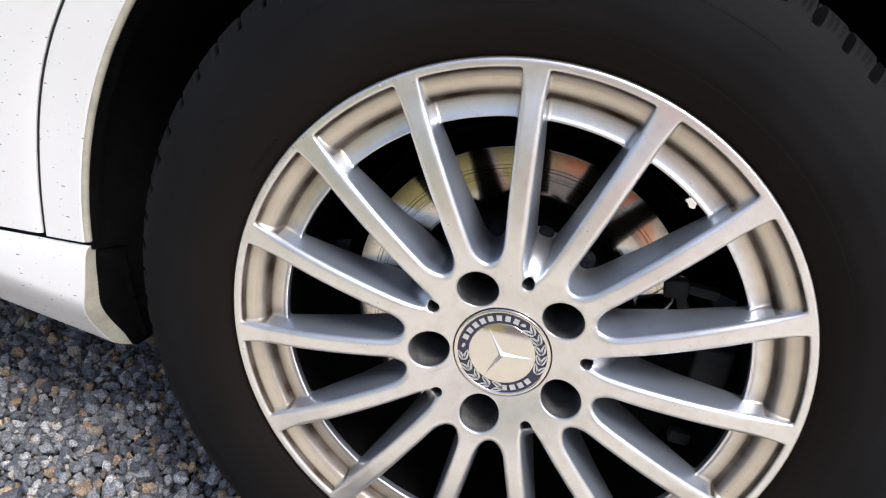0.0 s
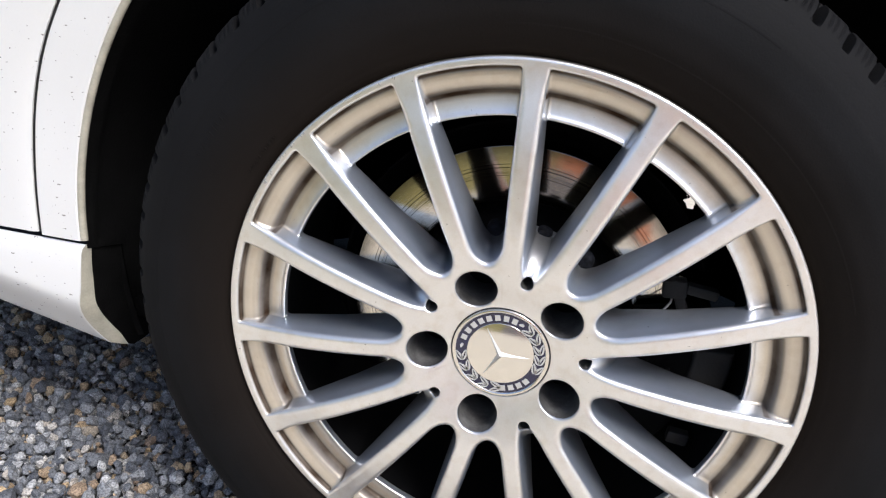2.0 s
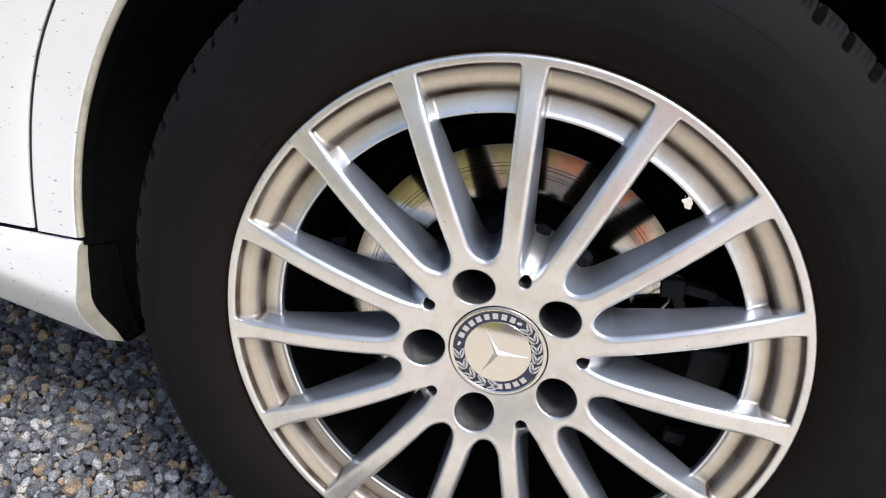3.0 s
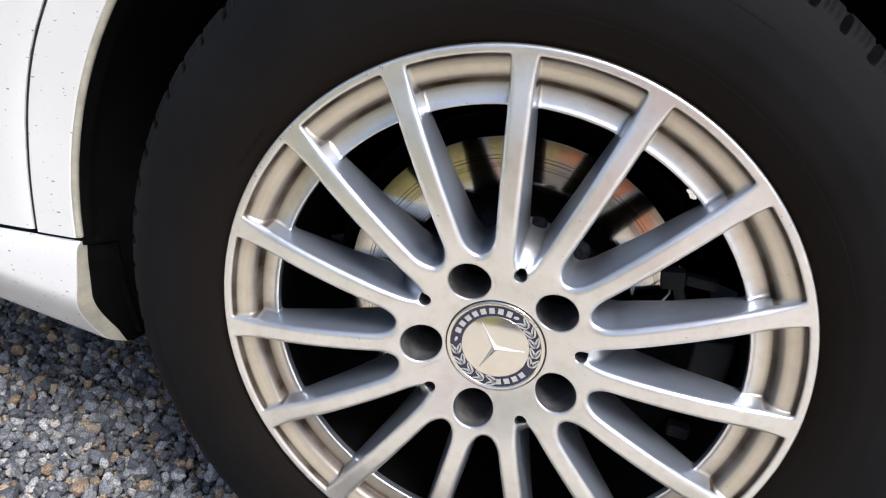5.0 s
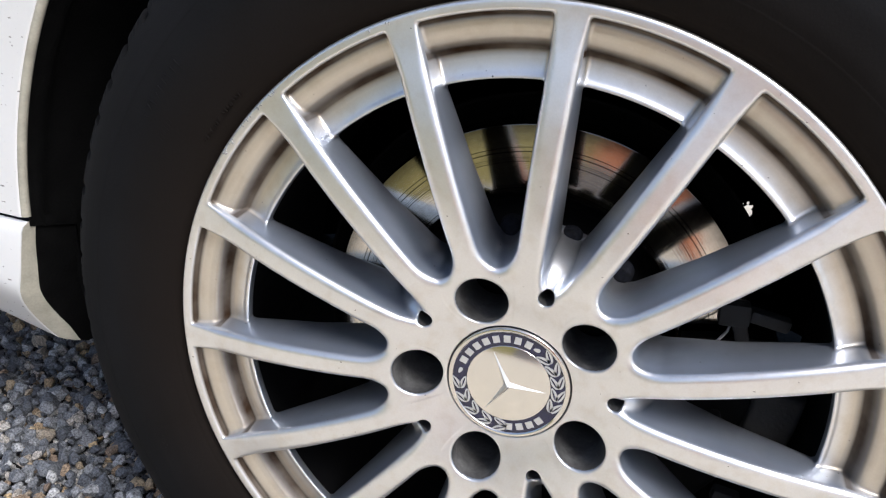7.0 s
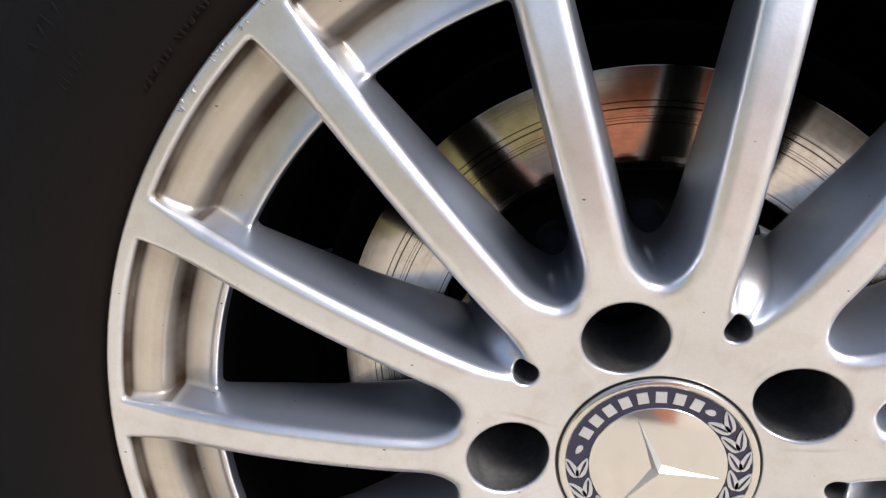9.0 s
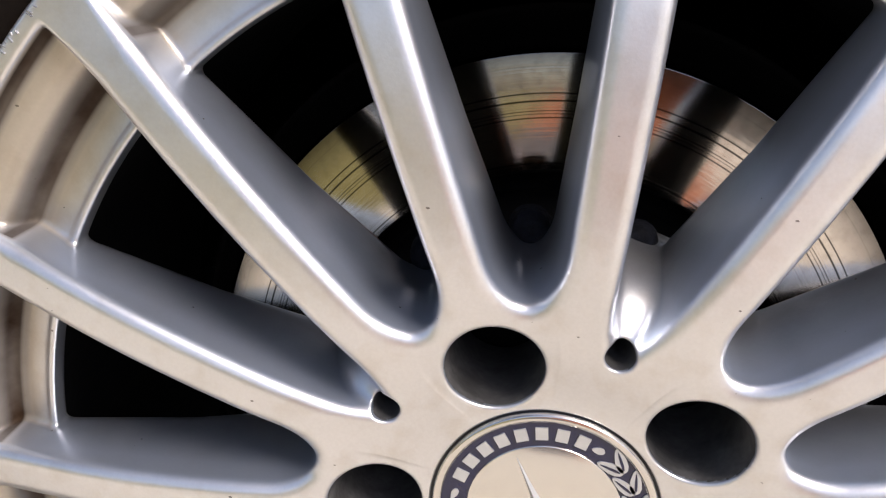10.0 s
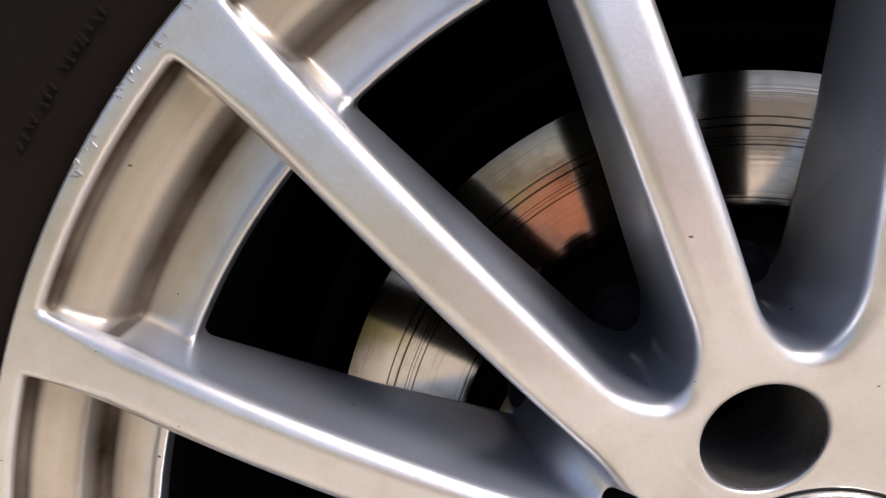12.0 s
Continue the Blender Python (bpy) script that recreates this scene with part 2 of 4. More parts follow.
dusty_shaded_alloy(ALLOY)


def browned(m):
    """Brown bloom on the rubber towards the rim."""
    nt = m.node_tree
    b = nt.nodes["Principled BSDF"]
    base = b.inputs["Base Color"].links[0].from_socket
    co = nt.nodes.new("ShaderNodeTexCoord")
    flat = nt.nodes.new("ShaderNodeVectorMath")
    flat.operation = "MULTIPLY"
    flat.inputs[1].default_value = (1, 0, 1)
    nt.links.new(co.outputs["Object"], flat.inputs[0])
    ln = nt.nodes.new("ShaderNodeVectorMath")
    ln.operation = "LENGTH"
    nt.links.new(flat.outputs[0], ln.inputs[0])
    near = nt.nodes.new("ShaderNodeMapRange")
    near.inputs[1].default_value, near.inputs[2].default_value, near.inputs[3].default_value, near.inputs[4].default_value = 0.222, 0.268, 0.7, 0.0
    nt.links.new(ln.outputs["Value"], near.inputs[0])
    mix = nt.nodes.new("ShaderNodeMix")
    mix.data_type = "RGBA"
    nt.links.new(near.outputs[0], mix.inputs[0])
    nt.links.new(base, mix.inputs[6])
    mix.inputs[7].default_value = (0.0085, 0.0050, 0.0028, 1)
    nt.links.new(mix.outputs[2], b.inputs["Base Color"])


browned(RUBBER)


def speckled(m, scale=75, keep=0.55, size_most=0.15, stretch=(0.7, 1.0, 1.3), flat=False):
    """Small dark flecks of dirt scattered over a surface."""
    nt = m.node_tree
    b = nt.nodes["Principled BSDF"]
    base = b.inputs["Base Color"].links[0].from_socket
    co = nt.nodes.new("ShaderNodeTexCoord")
    mp = nt.nodes.new("ShaderNodeMapping")
    mp.inputs["Scale"].default_value = stretch
    if flat:
        mp.inputs["Rotation"].default_value = (radians(90), 0, 0)
    nt.links.new(co.outputs["Object"], mp.inputs["Vector"])
    v = nt.nodes.new("ShaderNodeTexVoronoi")
    v.inputs["Scale"].default_value = scale
    v.voronoi_dimensions = "2D" if flat else "3D"
    nt.links.new(mp.outputs[0], v.inputs["Vector"])
    n = nt.nodes.new("ShaderNodeTexNoise")
    n.inputs["Scale"].default_value = 500
    nt.links.new(co.outputs["Object"], n.inputs["Vector"])
    sep = nt.nodes.new("ShaderNodeSeparateColor")
    nt.links.new(v.outputs["Color"], sep.inputs[0])
    size = nt.nodes.new("ShaderNodeMapRange")
    size.inputs[1].default_value, size.inputs[2].default_value, size.inputs[3].default_value, size.inputs[4].default_value = keep, 1.0, 0.0, size_most
    nt.links.new(sep.outputs[0], size.inputs[0])
    add = nt.nodes.new("ShaderNodeMath")
    add.operation = "MULTIPLY_ADD"
    add.inputs[1].default_value, add.inputs[2].default_value = 0.12, -0.06
    nt.links.new(n.outputs[0], add.inputs[0])
    d = nt.nodes.new("ShaderNodeMath")
    d.operation = "ADD"
    nt.links.new(v.outputs["Distance"], d.inputs[0])
    nt.links.new(add.outputs[0], d.inputs[1])
    lt = nt.nodes.new("ShaderNodeMath")
    lt.operation = "LESS_THAN"
    nt.links.new(d.outputs[0], lt.inputs[0])
    nt.links.new(size.outputs[0], lt.inputs[1])
    fade = nt.nodes.new("ShaderNodeMath")
    fade.operation = "MULTIPLY"
    fade.inputs[1].default_value = 0.8
    nt.links.new(lt.outputs[0], fade.inputs[0])
    mix = nt.nodes.new("ShaderNodeMix")
    mix.data_type = "RGBA"
    nt.links.new(fade.outputs[0], mix.inputs[0])
    nt.links.new(base, mix.inputs[6])
    mix.inputs[7].default_value = (0.075, 0.062, 0.052, 1)
    nt.links.new(mix.outputs[2], b.inputs["Base Color"])


speckled(PAINT, 70, 0.52, 0.062, (0.50, 1.0, 1.4), True)
speckled(PAINT, 120, 0.66, 0.070, (0.8, 1.0, 1.1), True)
speckled(ALLOY, 210, 0.62, 0.085)
DISC = disc_material()

# ---- building helpers ----


def part(name, data, mat, parent=None, label=""):
    """Links a bmesh or a mesh as one object, under a thing or part if given."""
    if isinstance(data, bmesh.types.BMesh):
        me = bpy.data.meshes.new(name)
        data.normal_update()
        data.to_mesh(me)
        data.free()
    else:
        me = data
    if mat and not me.materials:
        me.materials.append(mat)
    ob = new(name, me)
    if parent:
        ob.parent = parent
    if label:
        ob["label"] = label
    return ob


def smooth(ob, angle=40):
    me = ob.data
    me.polygons.foreach_set("use_smooth", [True] * len(me.polygons))
    me.set_sharp_from_angle(angle=radians(angle))
    return ob


def lathe(profile, steps, start=0.0, sweep=360.0):
    """A surface turned round the wheel's axle (the y axis): profile rows are (radius, y)."""
    bm = bmesh.new()
    closed = abs(sweep - 360) < 1e-6
    n = steps if closed else steps + 1
    rings = []
    for i in range(n):
        a = radians(start + sweep * i / steps)
        rings.append([bm.verts.new((r * math.cos(a), y, r * math.sin(a))) for r, y in profile])
    for i in range(steps):
        p, q = rings[i], rings[(i + 1) % n]
        for j in range(len(profile) - 1):
            bm.faces.new((p[j], p[j + 1], q[j + 1], q[j]))
    return bm


def rounded(profile, radius=0.002, steps=4):
    """Rounds the inner corners of an open (radius, y) profile."""
    out = [profile[0]]
    for a, b, c in zip(profile, profile[1:], profile[2:]):
        a, b, c = Vector(a), Vector(b), Vector(c)
        k = min(radius, (a - b).length * 0.45, (c - b).length * 0.45)
        p, q = b + (a - b).normalized() * k, b + (c - b).normalized() * k
        for i in range(steps + 1):
            u = i / steps
            out.append(tuple(p * (1 - u) ** 2 + b * 2 * u * (1 - u) + q * u * u))
    out.append(profile[-1])
    return out


def plate(outline, y0, y1, bevel=0.0):
    """A slab between y0 (front) and y1 whose outline lies in x and z."""
    bm = bmesh.new()
    front = [bm.verts.new((x, y0, z)) for x, z in outline]
    face = bm.faces.new(front)
    made = bmesh.ops.extrude_face_region(bm, geom=[face])
    bmesh.ops.translate(bm, vec=(0, y1 - y0, 0), verts=[v for v in made["geom"] if isinstance(v, bmesh.types.BMVert)])
    bmesh.ops.recalc_face_normals(bm, faces=bm.faces[:])
    if bevel:
        rim = [e for e in bm.edges if all(abs(v.co.y - y0) < 1e-6 for v in e.verts)]
        bmesh.ops.bevel(bm, geom=rim, offset=bevel, segments=3, affect="EDGES", profile=0.5)
    return bm


def tube(points, radius, sides=8):
    """A round bar along a line of points."""
    bm = bmesh.new()
    pts = [Vector(p) for p in points]
    rings = []
    for i, p in enumerate(pts):
        d = (pts[min(i + 1, len(pts) - 1)] - pts[max(i - 1, 0)]).normalized()
        u = d.orthogonal().normalized()
        v = d.cross(u)
        rings.append([bm.verts.new(p + radius * (math.cos(2 * math.pi * k / sides) * u + math.sin(2 * math.pi * k / sides) * v)) for k in range(sides)])
    for a, b in zip(rings, rings[1:]):
        for k in range(sides):
            bm.faces.new((a[k], a[(k + 1) % sides], b[(k + 1) % sides], b[k]))
    bm.faces.new(rings[0][::-1])
    bm.faces.new(rings[-1])
    return bm


def block(size, at=(0, 0, 0), bevel=0.002, turn=0.0):
    """A bevelled block, turned round the y axis."""
    bm = bmesh.new()
    bmesh.ops.create_cube(bm, size=1.0)
    bmesh.ops.scale(bm, vec=size, verts=bm.verts[:])
    if bevel:
        bmesh.ops.bevel(bm, geom=bm.edges[:], offset=bevel, segments=2, affect="EDGES", profile=0.5)
    bmesh.ops.rotate(bm, cent=(0, 0, 0), matrix=Matrix.Rotation(radians(turn), 3, "Y"), verts=bm.verts[:])
    bmesh.ops.translate(bm, vec=at, verts=bm.verts[:])
    return bm


# ---- the car and its wheel ----
car = tagged(new("car"), "white car parked on gravel, dusty silver alloy wheel", "car")
wheel = part("wheel", bpy.data.meshes.new("wheel"), None, car, "silver fifteen-spoke alloy wheel with a black winter tyre")


def smin(a, b, k):
    h = np.clip(0.5 + 0.5 * (b - a) / k, 0, 1)
    return b + (a - b) * h - k * h * (1 - h)


def smax(a, b, k):
    return -smin(-a, -b, k)


LIP_R, FLANGE_R, EDGE_R = 0.2126, 0.2190, 0.1777
BAND = [(0.160, 0.0126), (0.1770, 0.0126), (0.1790, 0.0130), (0.1802, 0.0139), (0.1818, 0.0144), (0.1845, 0.0150), (0.1875, 0.0156), (0.1905, 0.0161), (0.1928, 0.0162),
        (0.1945, 0.0148), (0.1958, 0.0108), (0.1975, 0.0078), (0.2000, 0.0064), (0.2050, 0.0052), (0.2085, 0.0048), (0.2105, 0.0056), (0.2125, 0.006), (0.216, 0.004), (0.23, 0.004)]
BAND_R = np.linspace(0.165, 0.225, 601)
BAND_Y = np.interp(BAND_R, [p[0] + 0.0009 for p in BAND], [p[1] for p in BAND])
for _ in range(2):
    BAND_Y = np.convolve(np.pad(BAND_Y, 6, mode="edge"), np.ones(13) / 13, mode="valid")


FACE_R = np.linspace(0.03, 0.23, 801)
FACE_Y = np.interp(FACE_R, (0.03, 0.0375, 0.045, 0.056, 0.065, 0.075, 0.085, 0.10, 0.12, 0.14, 0.16, 0.18, 0.195, 0.205, 0.212, 0.23),
                   (0.0045, 0.0035, 0.002, -0.001, -0.0034, -0.0058, -0.0075, -0.0088, -0.0090, -0.0084, -0.0068, -0.0040, -0.0017, -0.0005, 0.0, 0.0))
for _ in range(3):
    FACE_Y = np.convolve(np.pad(FACE_Y, 20, mode="edge"), np.ones(41) / 41, mode="valid")


GUTTER_Y = np.interp(FACE_R, (0.040, 0.050, 0.057, 0.064, 0.070, 0.076, 0.082, 0.088, 0.094), (0.006, 0.0046, 0.0042, 0.0052, 0.0080, 0.0138, 0.024, 0.040, 0.062))
for _ in range(3):
    GUTTER_Y = np.convolve(np.pad(GUTTER_Y, 8, mode="edge"), np.ones(17) / 17, mode="valid")


def wheel_field(r, a, y):
    """Signed distance (about) to the cast wheel; a is the angle in degrees from a bolt spoke, r and y are metres."""
    a = np.abs((a + 36) % 72 - 36)
    t = np.radians(a)
    x, z = r * np.cos(t), r * np.sin(t)
    face = np.interp(r, FACE_R, FACE_Y)
    grow = 0.10 * np.clip(y - face, 0, 0.05)
    solid = None
    for deg, lean in ((0, 0.0), (24, 0.0006), (48, -0.0006), (-24, -0.0006)):
        c, s = math.cos(radians(deg)), math.sin(radians(deg))
        along, across = x * c + z * s, -x * s + z * c
        shift = lean * np.clip((0.2 - along) / 0.1, 0, 1.3)
        half = 0.0074 + 0.0006 * np.clip((along - 0.09) / 0.11, 0, 1.0) + 0.0014 * np.clip((along - 0.200) / 0.015, 0, 1) ** 2
        d = np.abs(across - shift) - half - grow
        d = np.maximum(d, 0.03 - along)
        solid = d if solid is None else smin(solid, d, 0.010)
    away = np.clip((a - 22) / 14, 0, 1)
    hub = r - (0.0722 - 0.0185 * away * away * (3 - 2 * away)) - grow * 0.8
    solid = smin(solid, hub, 0.020)
    ring = LIP_R - r - grow * 0.3
    solid = smin(solid, ring, 0.0020)
    # front: spokes arched forward of the dished hub; and the back
    solid = smax(solid, face - y, np.interp(r, (0.19, 0.206), (0.0046, 0.0020)))
    back = np.interp(r, (0.04, 0.07, 0.09, 0.13, 0.18, 0.22), (0.046, 0.046, 0.038, 0.028, 0.022, 0.02))
    solid = smax(solid, y - back, 0.006)
    # gutter behind the small holes
    floor = face + np.interp(r, FACE_R, GUTTER_Y)
    web = np.maximum(np.maximum((floor - y) * 0.8, r - 0.097), y - 0.044)
    web = np.maximum(web, (24 - a) * 0.001)
    solid = smin(solid, web, 0.006)
    # rolled bands inside the flange
    height = np.interp(r, BAND_R, BAND_Y)
    band = np.maximum((height - y) * 0.75, y - 0.0195)
    band = smax(band, EDGE_R - r, 0.0014)
    solid = smin(solid, band, 0.0025)
    solid = smax(solid, r - FLANGE_R, 0.0025)
    # bolt holes, bore and small holes
    solid = smax(solid, 0.0153 - np.hypot(x - 0.056, z), 0.0016)
    solid = smax(solid, 0.0378 - r, 0.0006)
    c, s = math.cos(radians(36)), math.sin(radians(36))
    solid = smax(solid, 0.0045 - np.hypot(x - 0.0632 * c, z - 0.0632 * s), 0.001)
    return solid


def cast_wheel():
    """Meshes the field by surface nets on a polar grid for one fifth, then repeats it round the axle and splits it into its pieces."""
    nr, na, ny = 236, 330, 78
    rs = np.linspace(0.0365, 0.2206, nr)
    an = np.linspace(-36, 36, na + 1)
    ys = np.linspace(-0.0112, 0.0495, ny)
    f = np.empty((nr, na + 1, ny), np.float32)
    for i in range(0, nr, 24):
        f[i:i + 24] = wheel_field(rs[i:i + 24, None, None], an[None, :, None], ys[None, None, :])
    inside = f < 0
    corner = [(i, j, k) for i in (0, 1) for j in (0, 1) for k in (0, 1)]
    cut = lambda g, i, j, k: g[i:nr - 1 + i, j:na + j, k:ny - 1 + k]
    count = sum(cut(inside, *c).astype(np.int8) for c in corner)
    live = (count > 0) & (count < 8)
    ids = np.full(live.shape, -1, np.int64)
    ids[live] = np.arange(live.sum())
    li, lj, lk = np.nonzero(live)
    pos, hits = np.zeros((len(li), 3)), np.zeros(len(li))
    for p in corner:
        for ax in range(3):
            if p[ax]:
                continue
            q = list(p)
            q[ax] = 1
            fa, fb = f[li + p[0], lj + p[1], lk + p[2]], f[li + q[0], lj + q[1], lk + q[2]]
            m = (fa < 0) != (fb < 0)
            u = np.where(m, fa / np.where(m, fa - fb, 1), 0)
            at = np.array(p)[None, :] + np.eye(3)[ax][None, :] * u[:, None]
            pos += at * m[:, None]
            hits += m
    pos /= hits[:, None]
    step = (rs[1] - rs[0], an[1] - an[0], ys[1] - ys[0])
    r, a, y = rs[li] + pos[:, 0] * step[0], an[lj] + pos[:, 1] * step[1], ys[lk] + pos[:, 2] * step[2]

    def gradient(r, a, y, e=2e-4):
        ea = np.degrees(e / r)
        return [(wheel_field(r + e, a, y) - wheel_field(r - e, a, y)) / (2 * e), (wheel_field(r, a + ea, y) - wheel_field(r, a - ea, y)) / (2 * e),
                (wheel_field(r, a, y + e) - wheel_field(r, a, y - e)) / (2 * e)]

    for _ in range(3):
        gr, ga, gy = gradient(r, a, y)
        s = np.clip(wheel_field(r, a, y) / np.maximum(gr * gr + ga * ga + gy * gy, 0.15), -0.0004, 0.0004)
        r, a, y = r - s * gr, a - np.degrees(s * ga / r), y - s * gy
    gr, ga, gy = gradient(r, a, y, 4e-4)
    quads = []
    n = len(r)
    for ax in range(3):
        d = [0, 0, 0]
        d[ax] = 1
        lo = [1, 0, 1]
        lo[ax] = 0
        hi = [nr - 1, na, ny - 1]
        A = inside[lo[0]:hi[0], lo[1]:hi[1], lo[2]:hi[2]]
        B = inside[lo[0] + d[0]:hi[0] + d[0], lo[1] + d[1]:hi[1] + d[1], lo[2] + d[2]:hi[2] + d[2]]
        for way in (A & ~B, ~A & B):
            ci = np.array(np.nonzero(way)).T + lo
            o1, o2 = [x for x in range(3) if x != ax]
            cells = []
            for s1, s2 in ((0, 0), (1, 0), (1, 1), (0, 1)):
                c = ci.copy()
                c[:, o1] -= s1
                c[:, o2] -= s2
                sector = np.where(c[:, 1] < 0, -1, 0)
                c[:, 1] %= na
                cells.append((ids[c[:, 0], c[:, 1], c[:, 2]], sector))
            quads.append((np.stack([c[0] for c in cells], 1), np.stack([c[1] for c in cells], 1)))
    loc = np.concatenate([q[0] for q in quads])
    sec = np.concatenate([q[1] for q in quads])
    ok = (loc >= 0).all(1)
    loc, sec = loc[ok], sec[ok]
    verts, norms, faces = [], [], []
    for k in range(5):
        t = np.radians(a + SPOKE + 72 * k)
        verts.append(np.stack([r * np.cos(t), y, r * np.sin(t)], 1))
        norms.append(np.stack([gr * np.cos(t) - ga * np.sin(t), gy, gr * np.sin(t) + ga * np.cos(t)], 1))
        faces.append(loc + ((k + sec) % 5) * n)
    verts, norms, faces = np.concatenate(verts), np.concatenate(norms), np.concatenate(faces)
    norms /= np.linalg.norm(norms, axis=1)[:, None]
    facing = np.cross(verts[faces[:, 2]] - verts[faces[:, 0]], verts[faces[:, 3]] - verts[faces[:, 1]])
    wrong = (facing * norms[faces].sum(1)).sum(1) < 0
    faces[wrong] = faces[wrong][:, ::-1]
    mid = verts[faces].mean(1)
    mr = np.hypot(mid[:, 0], mid[:, 2])
    ma = (np.degrees(np.arctan2(mid[:, 2], mid[:, 0])) - SPOKE + 12) % 360 // 24
    which = np.where(mr < 0.074, 0, np.where(mr > EDGE_R + 0.0015, 1, 2 + ma)).astype(int)
    for key in range(17):
        fs = faces[which == key]
        used, inv = np.unique(fs, return_inverse=True)
        name = ("hub_face", "rim_flange", "spoke")[min(key, 2)]
        me = bpy.data.meshes.new(name)
        me.from_pydata(verts[used].tolist(), [], inv.reshape(fs.shape).tolist())
        me.polygons.foreach_set("use_smooth", [True] * len(fs))
        me.normals_split_custom_set_from_vertices(norms[used].tolist())
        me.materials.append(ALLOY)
        me.materials.append(BACK_DARK)
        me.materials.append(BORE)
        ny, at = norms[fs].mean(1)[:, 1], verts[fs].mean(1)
        # hole walls: bare metal, coloured darker for the shade inside the holes
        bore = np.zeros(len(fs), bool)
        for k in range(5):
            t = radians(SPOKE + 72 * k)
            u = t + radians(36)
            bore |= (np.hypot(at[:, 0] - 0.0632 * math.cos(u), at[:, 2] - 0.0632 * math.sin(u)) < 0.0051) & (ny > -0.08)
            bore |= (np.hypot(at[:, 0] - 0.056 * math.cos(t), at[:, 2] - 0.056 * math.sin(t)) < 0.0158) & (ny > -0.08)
        # faces turned backward take the darker second material
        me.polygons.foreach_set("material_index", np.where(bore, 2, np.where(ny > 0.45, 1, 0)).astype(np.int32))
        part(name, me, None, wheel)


cast_wheel()

# kerb scuffs: bare nicks across the outer edge of the flange
rash = random.Random(11)
for i in range(26):
    a = radians(rash.choice((139, 142, 145, 148, 150, 118, 64)) + rash.uniform(-2.2, 2.2))
    r, size = rash.uniform(0.2158, 0.2176), rash.uniform(0.0008, 0.0022)
    nick = block((size, 0.0016, rash.uniform(0.0003, 0.0007)), (0, 0, 0), 0.0001, -math.degrees(a) + rash.uniform(-25, 25))
    bmesh.ops.translate(nick, vec=(r * math.cos(a), float(np.interp(r, (0.2150, 0.2165, 0.2180), (0.0000, 0.0002, 0.0009))), r * math.sin(a)), verts=nick.verts[:])
    part("scuff", nick, WIRE, wheel)

# barrel of the rim behind the spokes, its shade put into a near-black colour
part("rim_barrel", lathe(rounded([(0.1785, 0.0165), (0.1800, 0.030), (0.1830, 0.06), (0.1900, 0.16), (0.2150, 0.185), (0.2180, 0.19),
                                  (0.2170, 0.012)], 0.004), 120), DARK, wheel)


def tyre():
    """Tyre turned from its section, with bevelled shoulder lugs and moulded ribs."""
    prof = rounded([(0.2150, 0.020), (0.2175, 0.0075), (0.2215, 0.0035), (0.2300, -0.0020), (0.2450, -0.0070), (0.2620, -0.0080), (0.2800, -0.0045),
                    (0.2950, 0.0030), (0.3050, 0.0110), (0.3095, 0.0170), (0.3125, 0.0240), (0.3145, 0.0400), (0.3150, 0.0950), (0.3145, 0.1500),
                    (0.3125, 0.1660), (0.3050, 0.1790), (0.2800, 0.1950), (0.2500, 0.1980), (0.2170, 0.1850)], 0.004, 3)
    fine = []
    for (r0, y0), (r1, y1) in zip(prof, prof[1:]):
        k = 6 if 0.292 < r0 < 0.3148 and y0 < 0.06 else 2
        fine += [(r0 + (r1 - r0) * i / k, y0 + (y1 - y0) * i / k) for i in range(k)]
    fine.append(prof[-1])
    steps = 1440
    bm = lathe(fine, steps)
    for v in bm.verts:
        r, y = math.hypot(v.co.x, v.co.z), v.co.y
        a = math.degrees(math.atan2(v.co.z, v.co.x)) % 360
        dent = 0.0
        if r > 0.3005:
            w = min(1.0, (r - 0.3005) / 0.005)
            ph = (a * 78 / 360 - 0.271 + 0.6 * math.cos(radians(a - 50)) + 0.14) % 1.0
            if ph < 0.28:
                dent = 0.0085 * w * min(1.0, 1.6 * math.sin(math.pi * ph / 0.28))
            elif min(abs(ph - 0.46), abs(ph - 0.64), abs(ph - 0.82)) < 0.030:
                dent = 0.0009 * w
        if 0.028 < y < 0.16 and r > 0.31:
            dent = max(dent, 0.006 if min(abs(y - c) for c in (0.045, 0.078, 0.112, 0.145)) < 0.004 else 0)
        for c, h in ((0.2255, 0.0005), (0.2395, 0.0002), (0.2505, 0.0003), (0.2700, 0.0002), (0.2885, 0.0004)):
            if abs(r - c) < 0.0011 and y < 0.05:
                v.co.y -= h
        if dent:
            k = (r - dent) / r
            v.co.x *= k
            v.co.z *= k
            if y < 0.03:
                v.co.y += dent * 0.45
    return bm


smooth(part("tyre", tyre(), RUBBER, wheel, "black winter tyre with lugged shoulders"), 35)



def moulded_bar(angle, r, length, width, turn):
    """A low raised bar on the tyre's side wall, standing in for a worn character."""
    a, t = radians(angle), radians(angle + turn)
    y = float(np.interp(r, (0.2215, 0.2300, 0.2450, 0.2620, 0.2800), (0.0035, -0.0020, -0.0070, -0.0080, -0.0045)))
    bm = block((length, 0.0009, width), (0, 0, 0), 0.0002)
    bmesh.ops.rotate(bm, cent=(0, 0, 0), matrix=Matrix.Rotation(-t, 3, "Y"), verts=bm.verts[:])
    bmesh.ops.translate(bm, vec=(r * math.cos(a), y + 0.0003, r * math.sin(a)), verts=bm.verts[:])
    return part("moulded_bar", bm, RUBBER, wheel)


